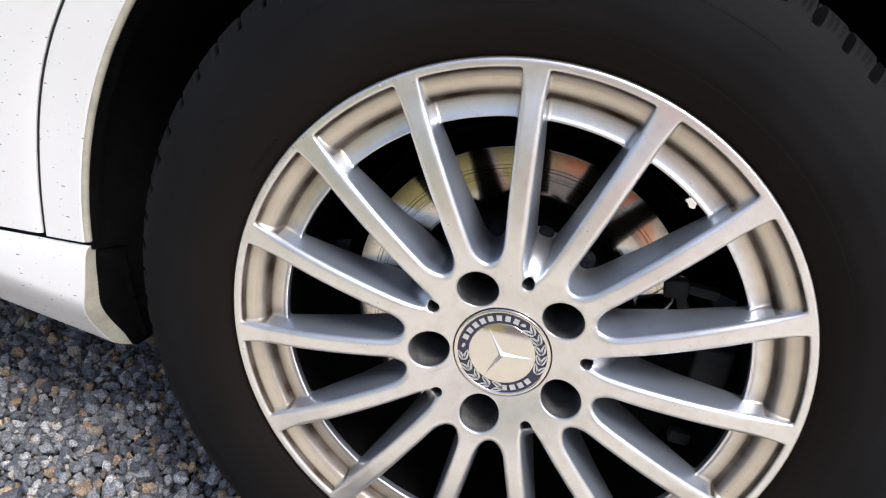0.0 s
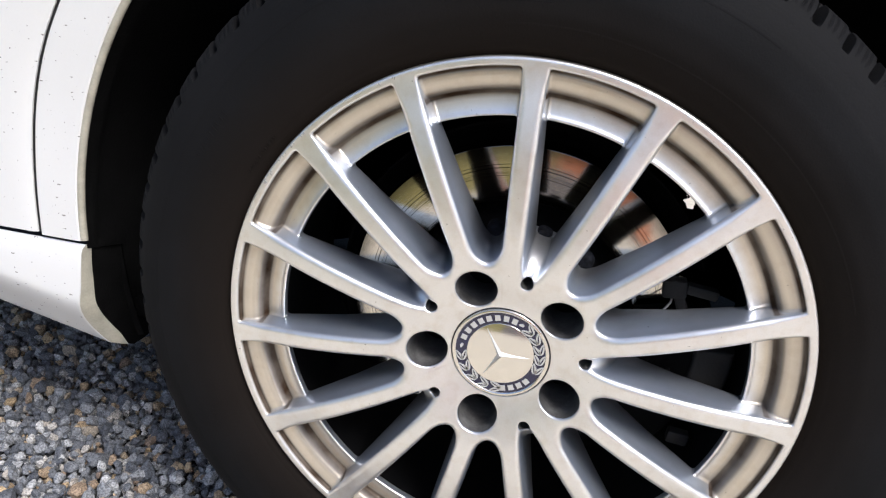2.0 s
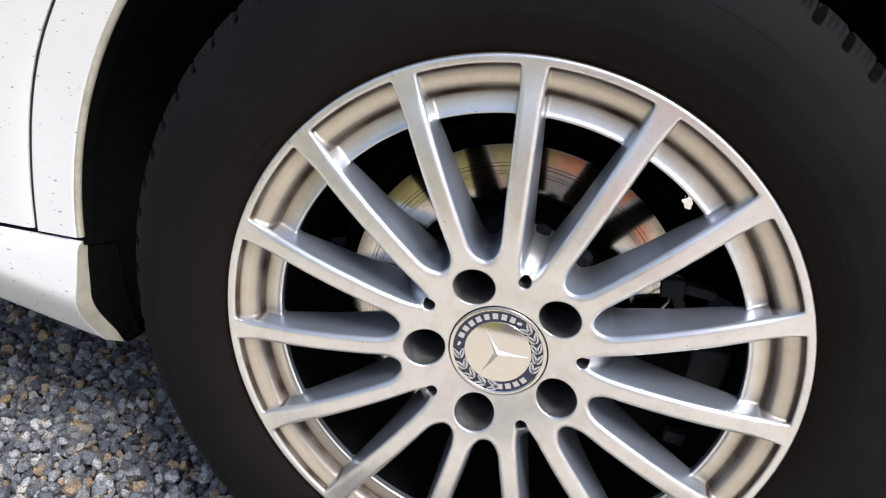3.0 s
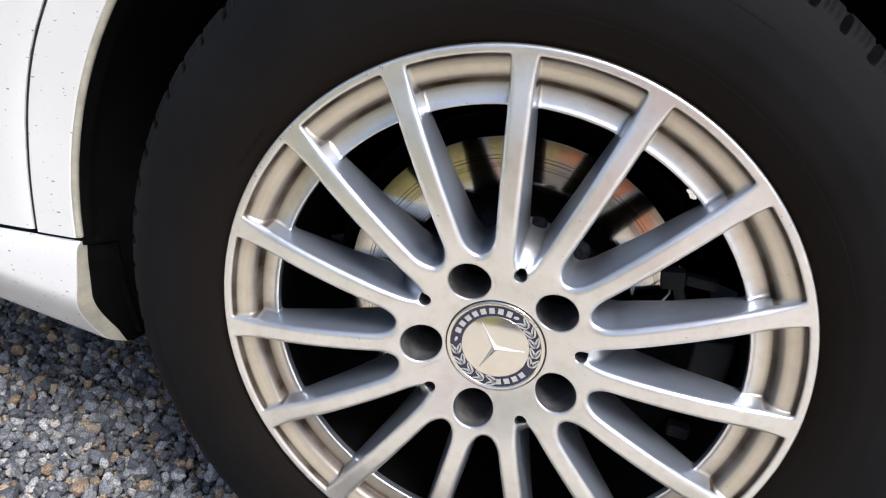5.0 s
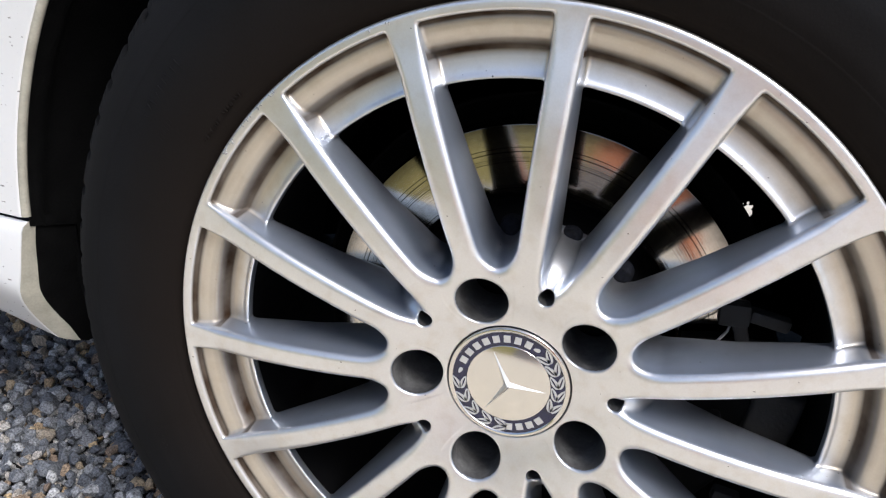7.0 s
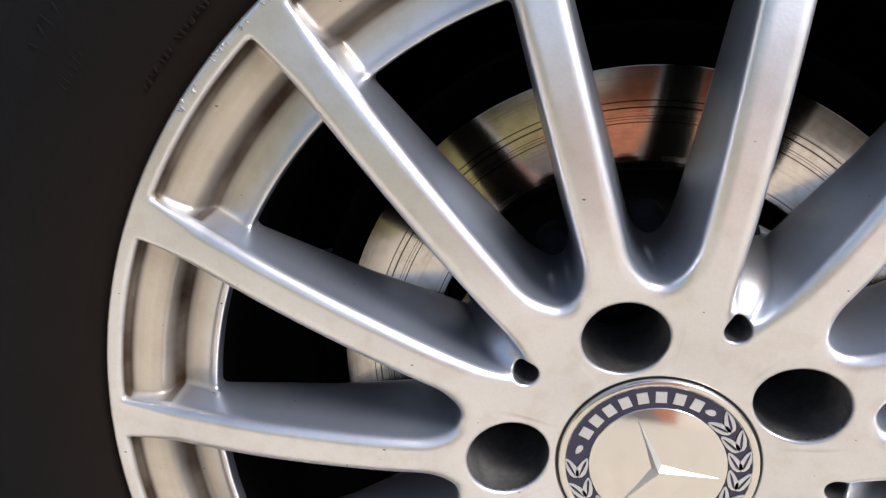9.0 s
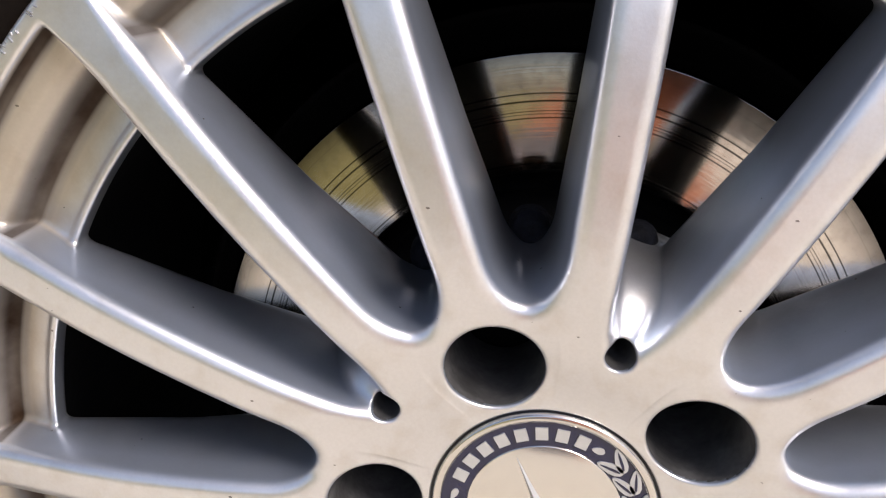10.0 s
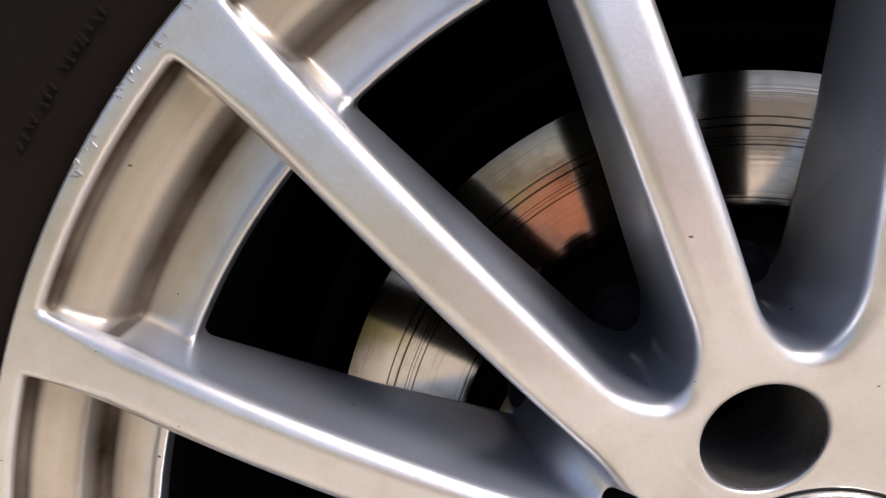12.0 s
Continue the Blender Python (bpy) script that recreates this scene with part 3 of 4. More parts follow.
marks = random.Random(5)
for first, count, r, size in ((141.2, 4, 0.2300, 0.0045), (143.3, 4, 0.2300, 0.0045), (146.4, 3, 0.2300, 0.0045), (148.6, 4, 0.2300, 0.0045), (151.0, 6, 0.2520, 0.0050), (203.0, 6, 0.2560, 0.0060), (144.0, 9, 0.2640, 0.009)):
    for i in range(count):
        moulded_bar(first + i * size * 0.55 / r * 57.3, r, size * marks.uniform(0.7, 1.0), 0.0009, marks.choice((-25, -8, 0, 12, 30)))

for r in (0.2535, 0.2635):
    for i in range(4):
        moulded_bar(89.9 + 2.05 * i, r, 0.0098, 0.0008, 90)
for a in (88.85, 97.1):
    moulded_bar(a, 0.2585, 0.0100, 0.0008, 0)

for r, y, start, sweep in ((0.2405, -0.0058, 20, 76), (0.2490, -0.0074, 8, 190), (0.2610, -0.0081, 30, 60), (0.2780, -0.0052, 60, 160)):
    smooth(part("sidewall_rib", lathe([(r - 0.0020, y + 0.0009), (r - 0.0008, y + 0.0004), (r + 0.0008, y + 0.0004), (r + 0.0020, y + 0.0009)], 120, start, sweep), RUBBER, wheel))

# ---- brake behind the wheel ----
disc = smooth(part("brake_disc", lathe(rounded([(0.0945, 0.0900), (0.0957, 0.0803), (0.0970, 0.0798), (0.1410, 0.0798), (0.1423, 0.0812), (0.1423, 0.102),
                                                (0.0945, 0.102)], 0.0006, 2), 160), DISC, car, "turned steel brake disc with dark grooves"))
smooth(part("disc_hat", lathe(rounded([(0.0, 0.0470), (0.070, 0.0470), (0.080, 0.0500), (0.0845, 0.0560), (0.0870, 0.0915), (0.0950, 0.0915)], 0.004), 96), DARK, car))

# unseen plate, added to block the bluish daylight past the barrel
def added_back_plate():
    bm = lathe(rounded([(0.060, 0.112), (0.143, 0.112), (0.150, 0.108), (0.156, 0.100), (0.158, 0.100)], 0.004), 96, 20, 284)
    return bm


smooth(part("added_back_plate", added_back_plate(), DARK, car))

# rounded bosses cast on the hub between the spokes, and the wheel bolts deep in their holes


def casting_boss(angle):
    """A short stub with a hollowed end, standing behind the fork of two spokes."""
    bm = lathe(rounded([(0.0, 0.0350), (0.0030, 0.0346), (0.0055, 0.0352), (0.0070, 0.0378), (0.0076, 0.0440)], 0.0020, 4), 20)
    bmesh.ops.translate(bm, vec=(0.0862 * math.cos(angle), 0, 0.0862 * math.sin(angle)), verts=bm.verts[:])
    bmesh.ops.recalc_face_normals(bm, faces=bm.faces[:])
    return bm


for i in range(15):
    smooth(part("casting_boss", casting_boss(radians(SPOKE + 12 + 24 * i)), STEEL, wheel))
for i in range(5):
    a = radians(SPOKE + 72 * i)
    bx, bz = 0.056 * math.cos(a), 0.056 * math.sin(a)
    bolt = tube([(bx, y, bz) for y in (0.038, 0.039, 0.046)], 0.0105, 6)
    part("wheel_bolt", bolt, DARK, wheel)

# caliper, its bracket, spring and pipe
def arc_block(a0, a1, r0, r1, y0, y1, bevel=0.004, steps=10):
    out = [(r1 * math.cos(radians(a0 + (a1 - a0) * i / steps)), r1 * math.sin(radians(a0 + (a1 - a0) * i / steps))) for i in range(steps + 1)]
    out += [(r0 * math.cos(radians(a1 + (a0 - a1) * i / steps)), r0 * math.sin(radians(a1 + (a0 - a1) * i / steps))) for i in range(steps + 1)]
    return plate(out, y0, y1, bevel)


caliper = smooth(part("brake_caliper", arc_block(-46, 12, 0.098, 0.158, 0.060, 0.135, 0.006), DARK, car, "near-black brake caliper"), 50)
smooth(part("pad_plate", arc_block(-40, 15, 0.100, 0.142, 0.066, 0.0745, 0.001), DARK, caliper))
smooth(part("caliper_body", arc_block(-13, 2.5, 0.146, 0.176, 0.054, 0.110, 0.004), CAST, caliper, "dull grey cast iron body"))
smooth(part("bracket_plate", block((0.018, 0.012, 0.015), (0.1212, 0.060, 0.0525), 0.002, -6), CAST, caliper))
smooth(part("bracket_arm", block((0.0085, 0.010, 0.026), (0.1275, 0.060, 0.0420), 0.002, -24), CAST, caliper))
smooth(part("bracket_arm", block((0.024, 0.010, 0.0085), (0.1420, 0.062, 0.0520), 0.002, 6), CAST, caliper))
smooth(part("guide_pin", tube([(0.134, 0.064, 0.0300), (0.150, 0.064, 0.0325), (0.166, 0.064, 0.034)], 0.0050, 14), CAST, caliper))
smooth(part("pad_tab", block((0.0115, 0.008, 0.0110), (0.1070, 0.058, -0.0225), 0.0015, -14), STEEL, caliper, "worn grey pad tab"))
smooth(part("bracket_foot", block((0.0175, 0.010, 0.0115), (0.1495, 0.060, -0.0795), 0.002, 6), CAST, caliper))
smooth(part("spring_wire", tube([(0.1007, 0.062, 0.0218), (0.1045, 0.0615, 0.0232), (0.1074, 0.061, 0.0246), (0.1115, 0.060, 0.0272), (0.1148, 0.060, 0.0303), (0.1175, 0.061, 0.0328), (0.1192, 0.062, 0.0354), (0.1208, 0.062, 0.0385),
                                 (0.1212, 0.062, 0.0414), (0.1201, 0.063, 0.0458)], 0.0009, 8), WIRE, caliper, "bright bent spring wire"))
smooth(part("spring_wire", tube([(0.1003, 0.062, -0.0685), (0.1030, 0.0615, -0.0692), (0.1047, 0.061, -0.0703), (0.1070, 0.061, -0.0730), (0.1084, 0.061, -0.0763), (0.1101, 0.062, -0.0826)], 0.0009, 8), WIRE, caliper, "bright bent spring wire"))
smooth(part("bleed_nipple", tube([(0.128, 0.050, -0.020), (0.128, 0.054, -0.020), (0.128, 0.060, -0.020)], 0.004, 12), CAST, caliper))

# ---- centre cap with its emblem ----
CAP_Y = 0.0030
centre_cap = smooth(part("centre_cap", lathe(rounded([(0.0, -0.0016), (0.012, -0.00145), (0.0252, -0.0006), (0.0254, -0.0004), (0.0258, 0.0010), (0.030, 0.0040)], 0.0002, 2), 96), CHROME, wheel, "polished centre cap"), 30)
centre_cap.location.y = CAP_Y
cap_ring = smooth(part("cap_ring", lathe(rounded([(0.0338, 0.0006), (0.0340, -0.0006), (0.0350, -0.0012), (0.0366, -0.0010), (0.0371, 0.0004), (0.0372, 0.006)], 0.0004, 3), 96), CHROME, wheel, "silver rim of the cap"), 50)
cap_ring.location.y = CAP_Y
cap_band = part("cap_band", lathe([(0.0250, -0.0001), (0.0342, -0.0001)], 96), BLUE, wheel, "dark blue enamel band")
cap_band.location.y = CAP_Y
cap_seam = part("cap_seam", lathe([(0.0366, 0.0012), (0.0384, 0.0012), (0.0384, 0.006)], 96), BLACK, wheel)
cap_seam.location.y = CAP_Y


def star():
    """Three-armed raised spindle."""
    bm = bmesh.new()
    top = bm.verts.new((0, -0.0042, 0))
    ring = []
    for i in range(6):
        a = radians(121 + 60 * i)
        r = 0.0228 if i % 2 == 0 else 0.0026
        ring.append(bm.verts.new((r * math.cos(a), -0.0009 if i % 2 == 0 else -0.0013, r * math.sin(a))))
    for i in range(6):
        bm.faces.new((top, ring[i], ring[(i + 1) % 6]))
    bmesh.ops.recalc_face_normals(bm, faces=bm.faces[:])
    return bm


cap_relief = part("cap_relief", star(), SATIN, wheel, "raised three-armed silver relief")
cap_relief.location.y = CAP_Y


def on_band(angle, r, length, width, turn, name, mat, leaf=False, lift=0.0):
    """A small raised piece on the blue band: a bar, or a pointed leaf."""
    bm = bmesh.new()
    n = 12 if leaf else 4
    pts = []
    for i in range(n):
        if leaf:
            u = 2 * math.pi * i / n
            pts.append((0.5 * length * math.cos(u), 0.5 * width * math.sin(u) * (1 - 0.35 * math.cos(u))))
        else:
            pts.append(((-0.5, 0.5, 0.5, -0.5)[i] * length, (-0.5, -0.5, 0.5, 0.5)[i] * width))
    a, t = radians(angle), radians(angle + 90 + turn)
    lo, hi = [], []
    for u, v in pts:
        x = r * math.cos(a) + u * math.cos(t) - v * math.sin(t)
        z = r * math.sin(a) + u * math.sin(t) + v * math.cos(t)
        lo.append(bm.verts.new((x, 0.0003, z)))
        hi.append(bm.verts.new((x, -0.0006 - lift, z)))
    bm.faces.new(hi)
    for i in range(n):
        bm.faces.new((lo[i], lo[(i + 1) % n], hi[(i + 1) % n], hi[i]))
    bmesh.ops.recalc_face_normals(bm, faces=bm.faces[:])
    ob = part(name, bm, mat, wheel)
    ob.location.y = CAP_Y
    return ob


for i in range(8):
    on_band(163 - 12.6 * i, 0.0298, 0.0040, 0.0044, 0, "band_bar", SILVER)
for i in range(4):
    on_band(-80 + 12.6 * i, 0.0298, 0.0042, 0.0044, 0, "band_bar", SILVER)
for start, end in ((64, -18), (178, 272)):
    step = (end - start) / 5
    way = 1 if step > 0 else -1
    on_band(start, 0.0298, 0.0042, 0.0022, -20 * way, "laurel_leaf", SILVER, True)
    for i in range(1, 6):
        for side in (-1, 1):
            on_band(start + step * (i - 0.15), 0.0298 + side * 0.0021, 0.0092, 0.0037, side * 24 * way + (180 if way > 0 else 0), "laurel_leaf", SILVER, True)
            on_band(start + step * (i - 0.15), 0.0298 + side * 0.0022, 0.0072, 0.0009, side * 24 * way, "leaf_vein", BLUE, True, 0.0001)

# ---- body side ----
ARCH = 0.3888


GAP_Z = np.linspace(-0.02, 0.70, 361)
GAP_X = np.interp(GAP_Z, (0.0, 0.0433, 0.0755, 0.1116, 0.1415, 0.1703, 0.1959, 0.2163, 0.30, 0.5), (-0.4314, -0.4287, -0.4249, -0.4186, -0.4106, -0.4003, -0.3878, -0.3756, -0.322, -0.20))
for _ in range(2):
    GAP_X = np.convolve(np.pad(GAP_X, 6, mode="edge"), np.ones(13) / 13, mode="valid")


def gap_x(z):
    """The door's rear edge at the height z over the axle."""
    return float(np.interp(z, GAP_Z, GAP_X))


def skin_y(z):
    """How far the body side lies behind the wheel's face at the height z over the axle."""
    return float(np.interp(z, (-0.01, 0.10, 0.25, 0.45), (0.049, 0.044, 0.036, 0.030)))


def arch_liner():
    """Felt lining that starts behind the arch's lip."""
    bm = lathe([(ARCH - 0.003, 0.045), (ARCH - 0.004, 0.060)] + rounded([(ARCH - 0.004, 0.066), (ARCH + 0.004, 0.080), (ARCH + 0.004, 0.30), (0.36, 0.33)], 0.01) + [(r, 0.334) for r in (0.30, *(0.1710 - 0.0008 * i for i in range(21)), 0.02)], 640, -17, 214)
    # opening placed to fit the camera's view, so a bright spot shows through
    hole = []
    for f in bm.faces:
        c = f.calc_center_median()
        r, a = math.hypot(c.x, c.z), math.degrees(math.atan2(c.z, c.x))
        if c.y > 0.3 and ((r - 0.1630) / 0.0062) ** 2 + ((a - 14.0) / 3.0) ** 2 < 0.8 + 0.9 * noise.noise(c * 260):
            hole.append(f)
    bmesh.ops.delete(bm, geom=hole, context="FACES")
    for v in bm.verts:
        if v.co.y < 0.046:
            v.co.y = skin_y(v.co.z) + 0.004
        v.co.y = max(v.co.y, 0.045 + 0.055 * min(1.0, max(0.0, -v.co.z / 0.015)))
    return bm


smooth(part("wheel_arch_liner", arch_liner(), LINER, car))


def panel(outline_lo, outline_hi, rows, y_of, thick=0.012):
    """A curved sheet with folded edges between two edges given as functions of z."""
    bm = bmesh.new()
    grid = []
    cols = 24
    for z in rows:
        x0, x1 = outline_lo(z), outline_hi(z)
        line = []
        for i in range(cols + 1):
            u = 0.5 - 0.5 * math.cos(math.pi * i / cols)
            x = x0 + (x1 - x0) * u
            edge = min(u, 1 - u) * abs(x1 - x0)
            turn = max(0.0, 1 - edge / 0.0015)
            line.append(bm.verts.new((x, y_of(z) + turn * turn * 0.0015, z)))
        grid.append(line)
    for a, b in zip(grid, grid[1:]):
        for i in range(cols):
            bm.faces.new((a[i], a[i + 1], b[i + 1], b[i]))
    bmesh.ops.recalc_face_normals(bm, faces=bm.faces[:])
    edges = [e for e in bm.edges if e.is_boundary]
    made = bmesh.ops.extrude_edge_only(bm, edges=edges)
    bmesh.ops.translate(bm, vec=(0, thick, 0), verts=[v for v in made["geom"] if isinstance(v, bmesh.types.BMVert)])
    return bm


zs = [0.0075 + 0.02 * i for i in range(31)]
smooth(part("rear_door", panel(lambda z: -1.5, lambda z: gap_x(z) - 0.002, zs, skin_y), PAINT, car, "white painted door with dust specks"))


# added dark strip: stands in for the shade inside the door gap
smooth(part("gap_backing", panel(lambda z: gap_x(z) - 0.014, lambda z: gap_x(z) + 0.014, zs, lambda z: skin_y(z) + 0.0032, 0.002), GAP, car, "dark backing strip added behind the door gap"))


def arch_x(z):
    return -math.sqrt(max(ARCH * ARCH - z * z, 0.0001))


def wing():
    """One sheet round the arch: before it, over it and behind it."""
    low = [0.0060 + 0.0055 * i for i in range(70)]
    pieces = [(lambda z: gap_x(z) + 0.002, arch_x, low), (lambda z: -arch_x(z), lambda z: 1.0, low), (lambda z: gap_x(z) + 0.002, lambda z: 1.0, [0.3870 + 0.02 * i for i in range(12)])]
    bm = bmesh.new()
    for lo, hi, rows in pieces:
        me = bpy.data.meshes.new("wing_piece")
        one = panel(lo, hi, rows, skin_y, 0.004)
        one.to_mesh(me)
        one.free()
        bm.from_mesh(me)
        bpy.data.meshes.remove(me)
    return bm


smooth(part("rear_wing", wing(), PAINT, car, "white painted rear wing round the wheel arch"))


lip_line = []
for i in range(90):
    a = radians(179 - 2.0 * i)
    lip_line.append(((ARCH - 0.0015) * math.cos(a), skin_y((ARCH - 0.002) * math.sin(a)) + 0.0035, (ARCH - 0.0015) * math.sin(a)))
smooth(part("arch_lip", tube(lip_line, 0.0034, 10), LIP, car, "grimy cream folded lip of the wheel arch"))


SILL_Z = np.linspace(-0.13, 0.01, 281)
SILL_X = np.interp(SILL_Z, (-0.13, -0.117, -0.110, -0.101, -0.087, -0.065, -0.043, -0.016, 0.01), (-0.380, -0.386, -0.392, -0.398, -0.402, -0.398, -0.392, -0.388, -0.386))
for _ in range(3):
    SILL_X = np.convolve(np.pad(SILL_X, 20, mode="edge"), np.ones(41) / 41, mode="valid")


def sill_end(z):
    """Where the wheel opening cuts the sill at the height z over the axle."""
    return float(np.interp(z, SILL_Z, SILL_X))


def sill():
    """Side skirt: upper face, crease, lower face turned under, ended by the wheel arch with a rounded return."""
    bm = bmesh.new()
    sec = [(0.052, 0.0020), (0.0455, 0.0000), (0.0440, -0.016), (0.0445, -0.046), (0.0470, -0.0535), (0.0530, -0.065), (0.0740, -0.100), (0.0785, -0.104), (0.0950, -0.104)]
    fine = [sec[0]]
    for (y0, z0), (y1, z1) in zip(sec, sec[1:]):
        n = max(1, int(abs(z1 - z0) / 0.004))
        fine += [(y0 + (y1 - y0) * i / n, z0 + (z1 - z0) * i / n) for i in range(1, n + 1)]
    soft = [fine[0]] + [((a[0] + 2 * b[0] + c[0]) / 4, (a[1] + 2 * b[1] + c[1]) / 4) for a, b, c in zip(fine, fine[1:], fine[2:])] + [fine[-1]]
    rows = []
    for i in range(31):
        u = 1 - (1 - i / 30) ** 2
        line = []
        for y, z0 in soft:
            x, z = -0.4, z0
            for _ in range(4):
                low = min(1.0, max(0.0, -z0 / 0.046))
                z = z0 - 0.20 * (x + 0.45) * low
                x = -1.5 + (sill_end(z) + 1.5) * u
            line.append(bm.verts.new((x, y, z)))
        rows.append(line)
    for a, b in zip(rows, rows[1:]):
        for j in range(len(a) - 1):
            bm.faces.new((a[j], b[j], b[j + 1], a[j + 1]))
    end = rows[-1]
    for k, (fx, fy) in enumerate(((0.12, 0.06), (0.40, 0.30), (0.72, 0.62), (1.0, 1.0), (1.0, 4.5))):
        nxt = []
        for v in rows[-1]:
            low = min(1.0, max(0.0, (-v.co.z - 0.005) / 0.108))
            nxt.append(bm.verts.new((v.co.x + fx * (0.0012 + 0.0215 * low ** 1.5 * (1 - 3.2 * max(0.0, low - 0.84))), v.co.y + 0.013 * fy, v.co.z - 0.007 * low ** 3 * fx)))
        for j in range(len(end) - 1):
            f = bm.faces.new((end[j], nxt[j], nxt[j + 1], end[j + 1]))
            f.material_index = (0, 1, 1, 1, 2)[k]
        end = nxt
    bmesh.ops.recalc_face_normals(bm, faces=bm.faces[:])
    return bm


skirt = smooth(part("sill", sill(), PAINT, car, "white painted sill with a grimy end"), 30)
skirt.data.materials.append(LIP)
skirt.data.materials.append(LINER)
# middle block cut short to keep the bright spot's line of sight open
for x0, x1, y1 in ((-1.5, 0.10, 1.61), (0.10, 0.60, 0.62), (0.60, 1.1, 1.61)):
    part("underbody", block((x1 - x0 - 0.002, y1 - 0.11, 0.02), ((x0 + x1) / 2, (0.11 + y1) / 2, -0.09), 0.002), LINER, car)

car.location = (0, 0, AXLE)

# ---- ground ----
gm = bmesh.new()
bmesh.ops.create_grid(gm, x_segments=8, y_segments=8, size=60)
ground = tagged(part("ground", gm, EARTH), "grey grit ground under loose gravel", "ground", kind="structure")


def gravel_material():
    """Crushed granite: blue-grey stones with some brown, ochre and pale ones, speckled."""
    m = material("crushed_granite", (0.30, 0.31, 0.33), 0.85, 0, 0.2, 350, 0.5, 900)
    nt = m.node_tree
    b = nt.nodes["Principled BSDF"]
    geo = nt.nodes.new("ShaderNodeNewGeometry")
    ramp = nt.nodes.new("ShaderNodeValToRGB")
    e = ramp.color_ramp.elements
    e[0].position, e[0].color = 0.0, (0.080, 0.086, 0.100, 1)
    e[1].position, e[1].color = 0.42, (0.165, 0.172, 0.184, 1)
    for p, c in ((0.70, (0.265, 0.270, 0.278, 1)), (0.82, (0.450, 0.448, 0.440, 1)), (0.88, (0.31, 0.26, 0.20, 1)), (0.95, (0.42, 0.31, 0.18, 1)), (1.0, (0.20, 0.145, 0.11, 1))):
        n = e.new(p)
        n.color = c
    nt.links.new(geo.outputs["Random Per Island"], ramp.inputs[0])
    mix = nt.nodes.new("ShaderNodeMix")
    mix.data_type, mix.blend_type = "RGBA", "MULTIPLY"
    mix.inputs[0].default_value = 1.0
    nt.links.new(ramp.outputs[0], mix.inputs[6])
    grain = nt.nodes.new("ShaderNodeTexNoise")
    grain.inputs["Scale"].default_value = 520
    grain.inputs["Detail"].default_value = 5
    co = nt.nodes.new("ShaderNodeTexCoord")
    nt.links.new(co.outputs["Object"], grain.inputs["Vector"])
    tone = nt.nodes.new("ShaderNodeMapRange")
    tone.inputs[1].default_value, tone.inputs[2].default_value = 0.3, 0.7
    tone.inputs[3].default_value, tone.inputs[4].default_value = 0.35, 1.75
    nt.links.new(grain.outputs[0], tone.inputs[0])
    nt.links.new(tone.outputs[0], mix.inputs[7])
    nt.links.new(mix.outputs[2], b.inputs["Base Color"])
    return m


def gravel():
    """Loose crushed stones: a few broken shapes, scattered, turned and sized at random."""
    rng = np.random.default_rng(7)
    shapes = []
    for _ in range(18):
        bm = bmesh.new()
        for p in rng.normal(size=(22, 3)):
            bm.verts.new(p / np.linalg.norm(p) * (0.84 + 0.26 * rng.random()) * np.array((1.0, 0.8, 0.68)))
        res = bmesh.ops.convex_hull(bm, input=bm.verts[:])
        bmesh.ops.delete(bm, geom=[g for g in res["geom_interior"] if isinstance(g, bmesh.types.BMVert)], context="VERTS")
        bmesh.ops.triangulate(bm, faces=bm.faces[:])
        bm.verts.ensure_lookup_table()
        shapes.append((np.array([v.co[:] for v in bm.verts]), np.array([[v.index for v in f.verts] for f in bm.faces])))
        bm.free()
    spots = []
    for x0, x1, y0, y1, gap, lift in ((-1.05, -0.12, -0.12, 0.62, 0.0085, 0.0), (-1.05, -0.12, -0.12, 0.62, 0.0095, 0.005), (-1.05, -0.12, -0.12, 0.62, 0.0125, 0.009),
                                      (-0.11, 1.2, -0.12, 0.62, 0.019, 0.0)):
        nx, ny = int((x1 - x0) / gap), int((y1 - y0) / gap)
        gx, gy = np.meshgrid(np.arange(nx), np.arange(ny))
        xy = np.stack([x0 + gap * (gx.ravel() + rng.random(nx * ny)), y0 + gap * (gy.ravel() + rng.random(nx * ny))], 1)
        size = gap * np.clip(rng.lognormal(-0.58, 0.30, nx * ny), 0.3, 1.1)
        spots.append(np.column_stack([xy, lift + lift * 0.5 * rng.random(nx * ny) + size * 0.35, size]))
    spots = np.concatenate(spots)
    verts, faces, base = [], [], 0
    kinds = rng.integers(0, len(shapes), len(spots))
    for k, (sv, sf) in enumerate(shapes):
        pick = spots[kinds == k]
        q = rng.normal(size=(len(pick), 4))
        q /= np.linalg.norm(q, axis=1)[:, None]
        w, x, y, z = q.T
        rot = np.stack([1 - 2 * (y * y + z * z), 2 * (x * y - w * z), 2 * (x * z + w * y), 2 * (x * y + w * z), 1 - 2 * (x * x + z * z), 2 * (y * z - w * x),
                        2 * (x * z - w * y), 2 * (y * z + w * x), 1 - 2 * (x * x + y * y)], 1).reshape(-1, 3, 3)
        p = np.einsum("nij,vj->nvi", rot, sv) * pick[:, None, 3:4] + pick[:, None, :3]
        verts.append(p.reshape(-1, 3))
        faces.append((sf[None] + (base + np.arange(len(pick)) * len(sv))[:, None, None]).reshape(-1, 3))
        base += len(pick) * len(sv)
    me = bpy.data.meshes.new("gravel")
    me.from_pydata(np.concatenate(verts).tolist(), [], np.concatenate(faces).tolist())
    return me


tagged(part("gravel", gravel(), gravel_material()), "grey and ochre crushed granite gravel", "gravel", kind="stuff")

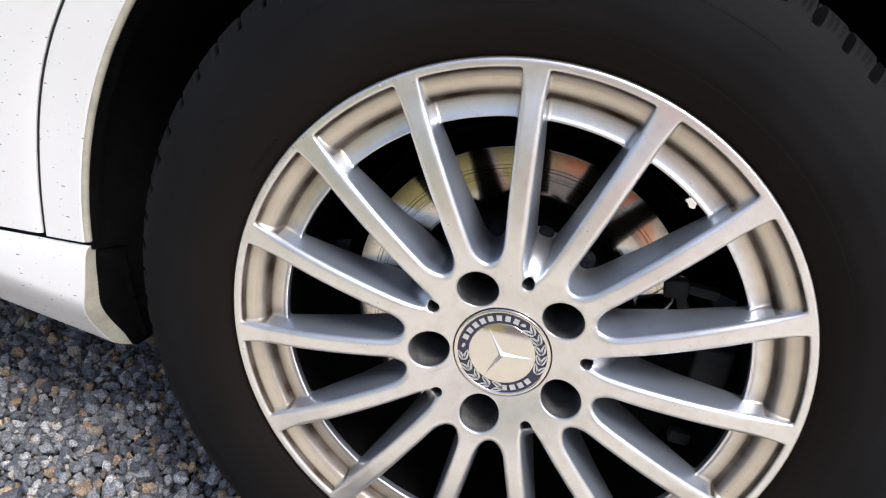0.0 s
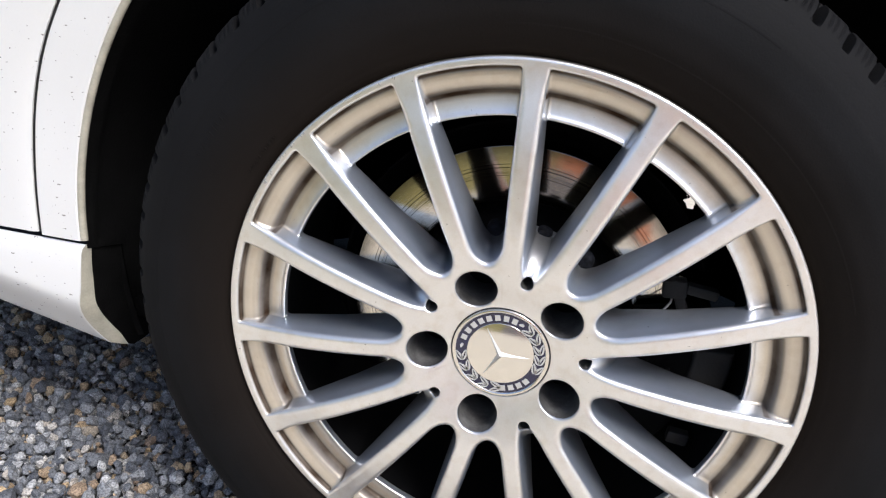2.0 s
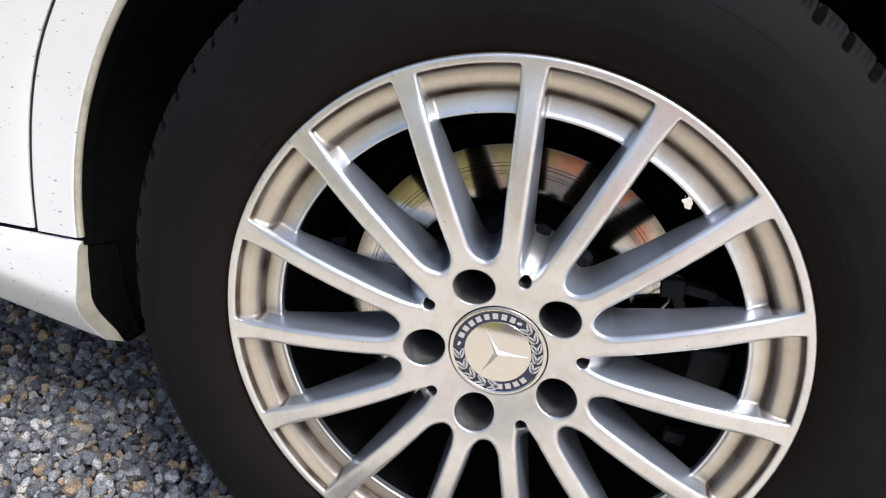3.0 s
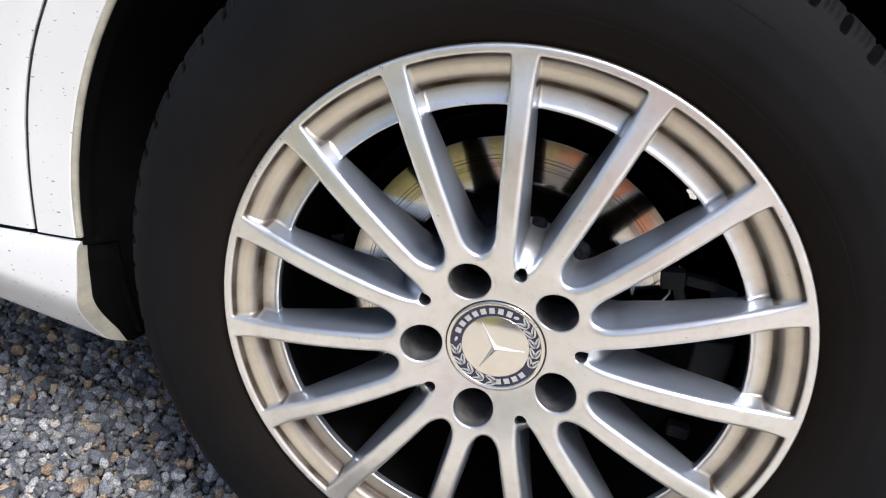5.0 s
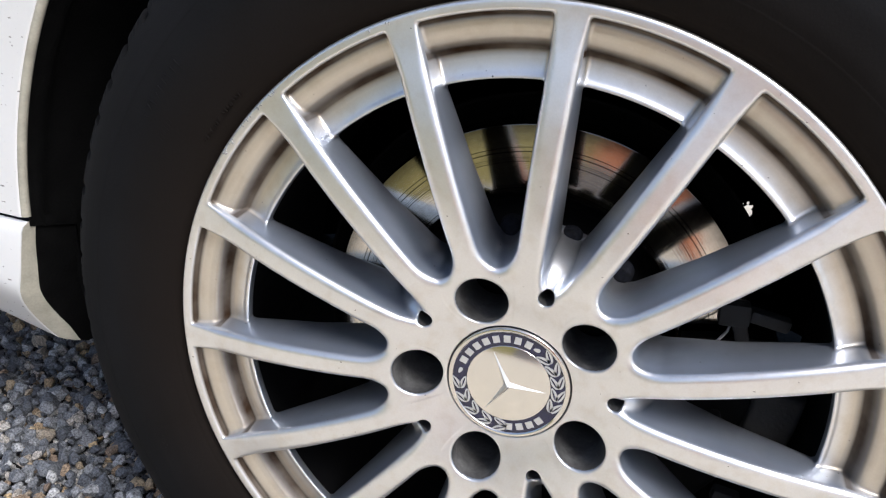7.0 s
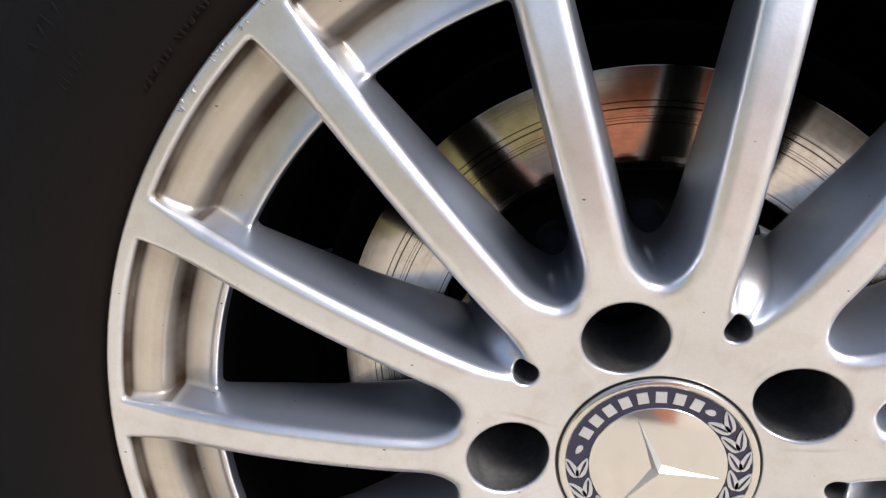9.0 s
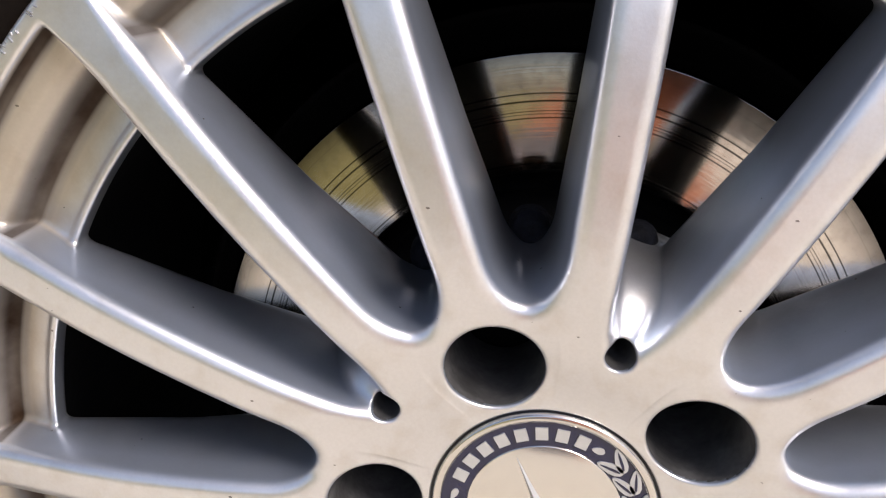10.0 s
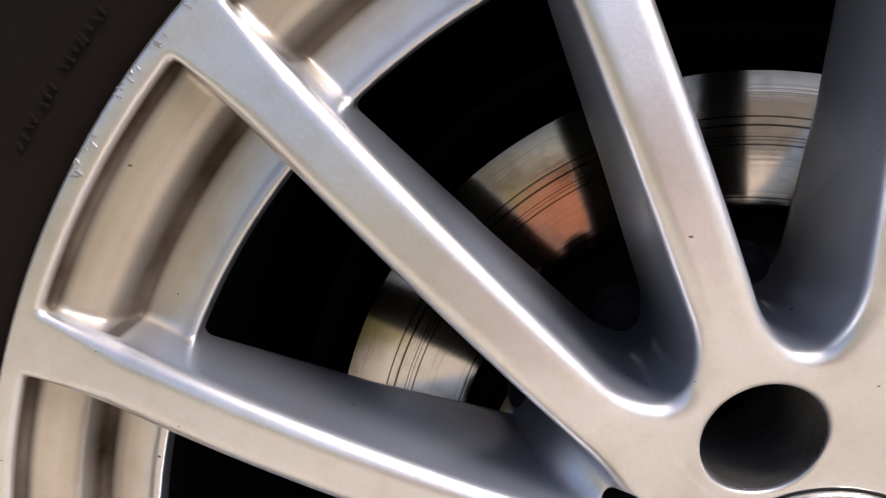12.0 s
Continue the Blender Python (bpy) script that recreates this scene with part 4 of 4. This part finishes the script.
# ---- what lies in front of the car, mirrored in the metal ----
GRASS = material("yellowish_lawn", (0.28, 0.235, 0.06), 0.9, 0, 0.2, 12, 0.8, 120, tint=(0.20, 0.17, 0.042))
SLATE = material("dark_mauve_paving", (0.125, 0.108, 0.105), 0.85, 0, 0.15, 14, 0.6, 90)
BRICK = material("orange_brick_paving", (0.52, 0.15, 0.04), 0.85, 0, 0.15, 14, 0.6, 90)
PAVE = material("pale_sandy_paving", (0.80, 0.72, 0.58), 0.85, 0, 0.14, 60, 0.4, 300)
DRIVE = material("pale_concrete", (0.86, 0.74, 0.58), 0.85, 0, 0.1, 5, 0.4, 120)


def patch(name, x0, x1, y0, y1, mat, label, cat):
    bm = block((x1 - x0, y1 - y0, 0.02), ((x0 + x1) / 2, (y0 + y1) / 2, 0.002), 0.004)
    return tagged(part(name, bm, mat), label, cat, kind="structure")


# out of view; kept this pale as a reflector that brightens the wheel's face
patch("paving", -9, 9, -1.0, -0.14, PAVE, "pale sandy paving added to bounce light onto the wheel", "paving")
# pale patch added as the bright spot behind the lining's opening
patch("paving", -9, 9, 1.0, 2.6, PAVE, "pale patch added beyond the car, bright through the liner opening", "paving")


def strip(name, left, right, mat, label, cat, near=-1.01, far=-24.0):
    """Flat ground between two lines that run away from the car; each line is x at the near and at the far end."""
    bm = bmesh.new()
    low = [bm.verts.new((x, y, -0.008)) for x, y in ((left[0], near), (right[0], near), (right[1], far), (left[1], far))]
    top = [bm.verts.new((v.co.x, v.co.y, 0.012)) for v in low]
    bm.faces.new(top)
    for i in range(4):
        bm.faces.new((low[i], low[(i + 1) % 4], top[(i + 1) % 4], top[i]))
    bmesh.ops.recalc_face_normals(bm, faces=bm.faces[:])
    return tagged(part(name, bm, mat), label, cat, kind="structure")


strip("lawn", (-9.0, -30.0), (-0.105, 0.29), GRASS, "yellowish dry lawn beside the paving", "lawn")
strip("dark_path", (-0.10, -0.073), (0.24, 0.06), SLATE, "dark mauve-grey path between lawn and bricks", "path", far=-2.6)
strip("brick_forecourt", (0.245, 0.065), (0.295, 0.715), BRICK, "orange brick forecourt beside the dark path", "forecourt", far=-2.6)
strip("brick_forecourt", (-0.068, 0.30), (0.72, 6.29), BRICK, "orange brick forecourt between lawn and drive", "forecourt", near=-2.605)
strip("concrete_drive", (0.30, 6.30), (9.0, 40.0), DRIVE, "pale concrete drive beside the brick forecourt", "drive")


def far_wall(name, x0, x1, mat, label, cat):
    """A garden wall across the far end of the forecourt, with a coping along its top."""
    wall = tagged(new(name), label, cat, kind="structure")
    part("wall", block((x1 - x0, 0.24, 2.2), ((x0 + x1) / 2, -10.2, 1.1), 0.01), mat, wall)
    part("coping", block((x1 - x0, 0.32, 0.07), ((x0 + x1) / 2, -10.2, 2.235), 0.012), PAVE, wall)


far_wall("brick_wall", 0.45, 2.90, BRICK, "orange brick garden wall beyond the forecourt", "wall")
far_wall("rendered_wall", 2.904, 14.0, DRIVE, "pale rendered garden wall beyond the drive", "wall")
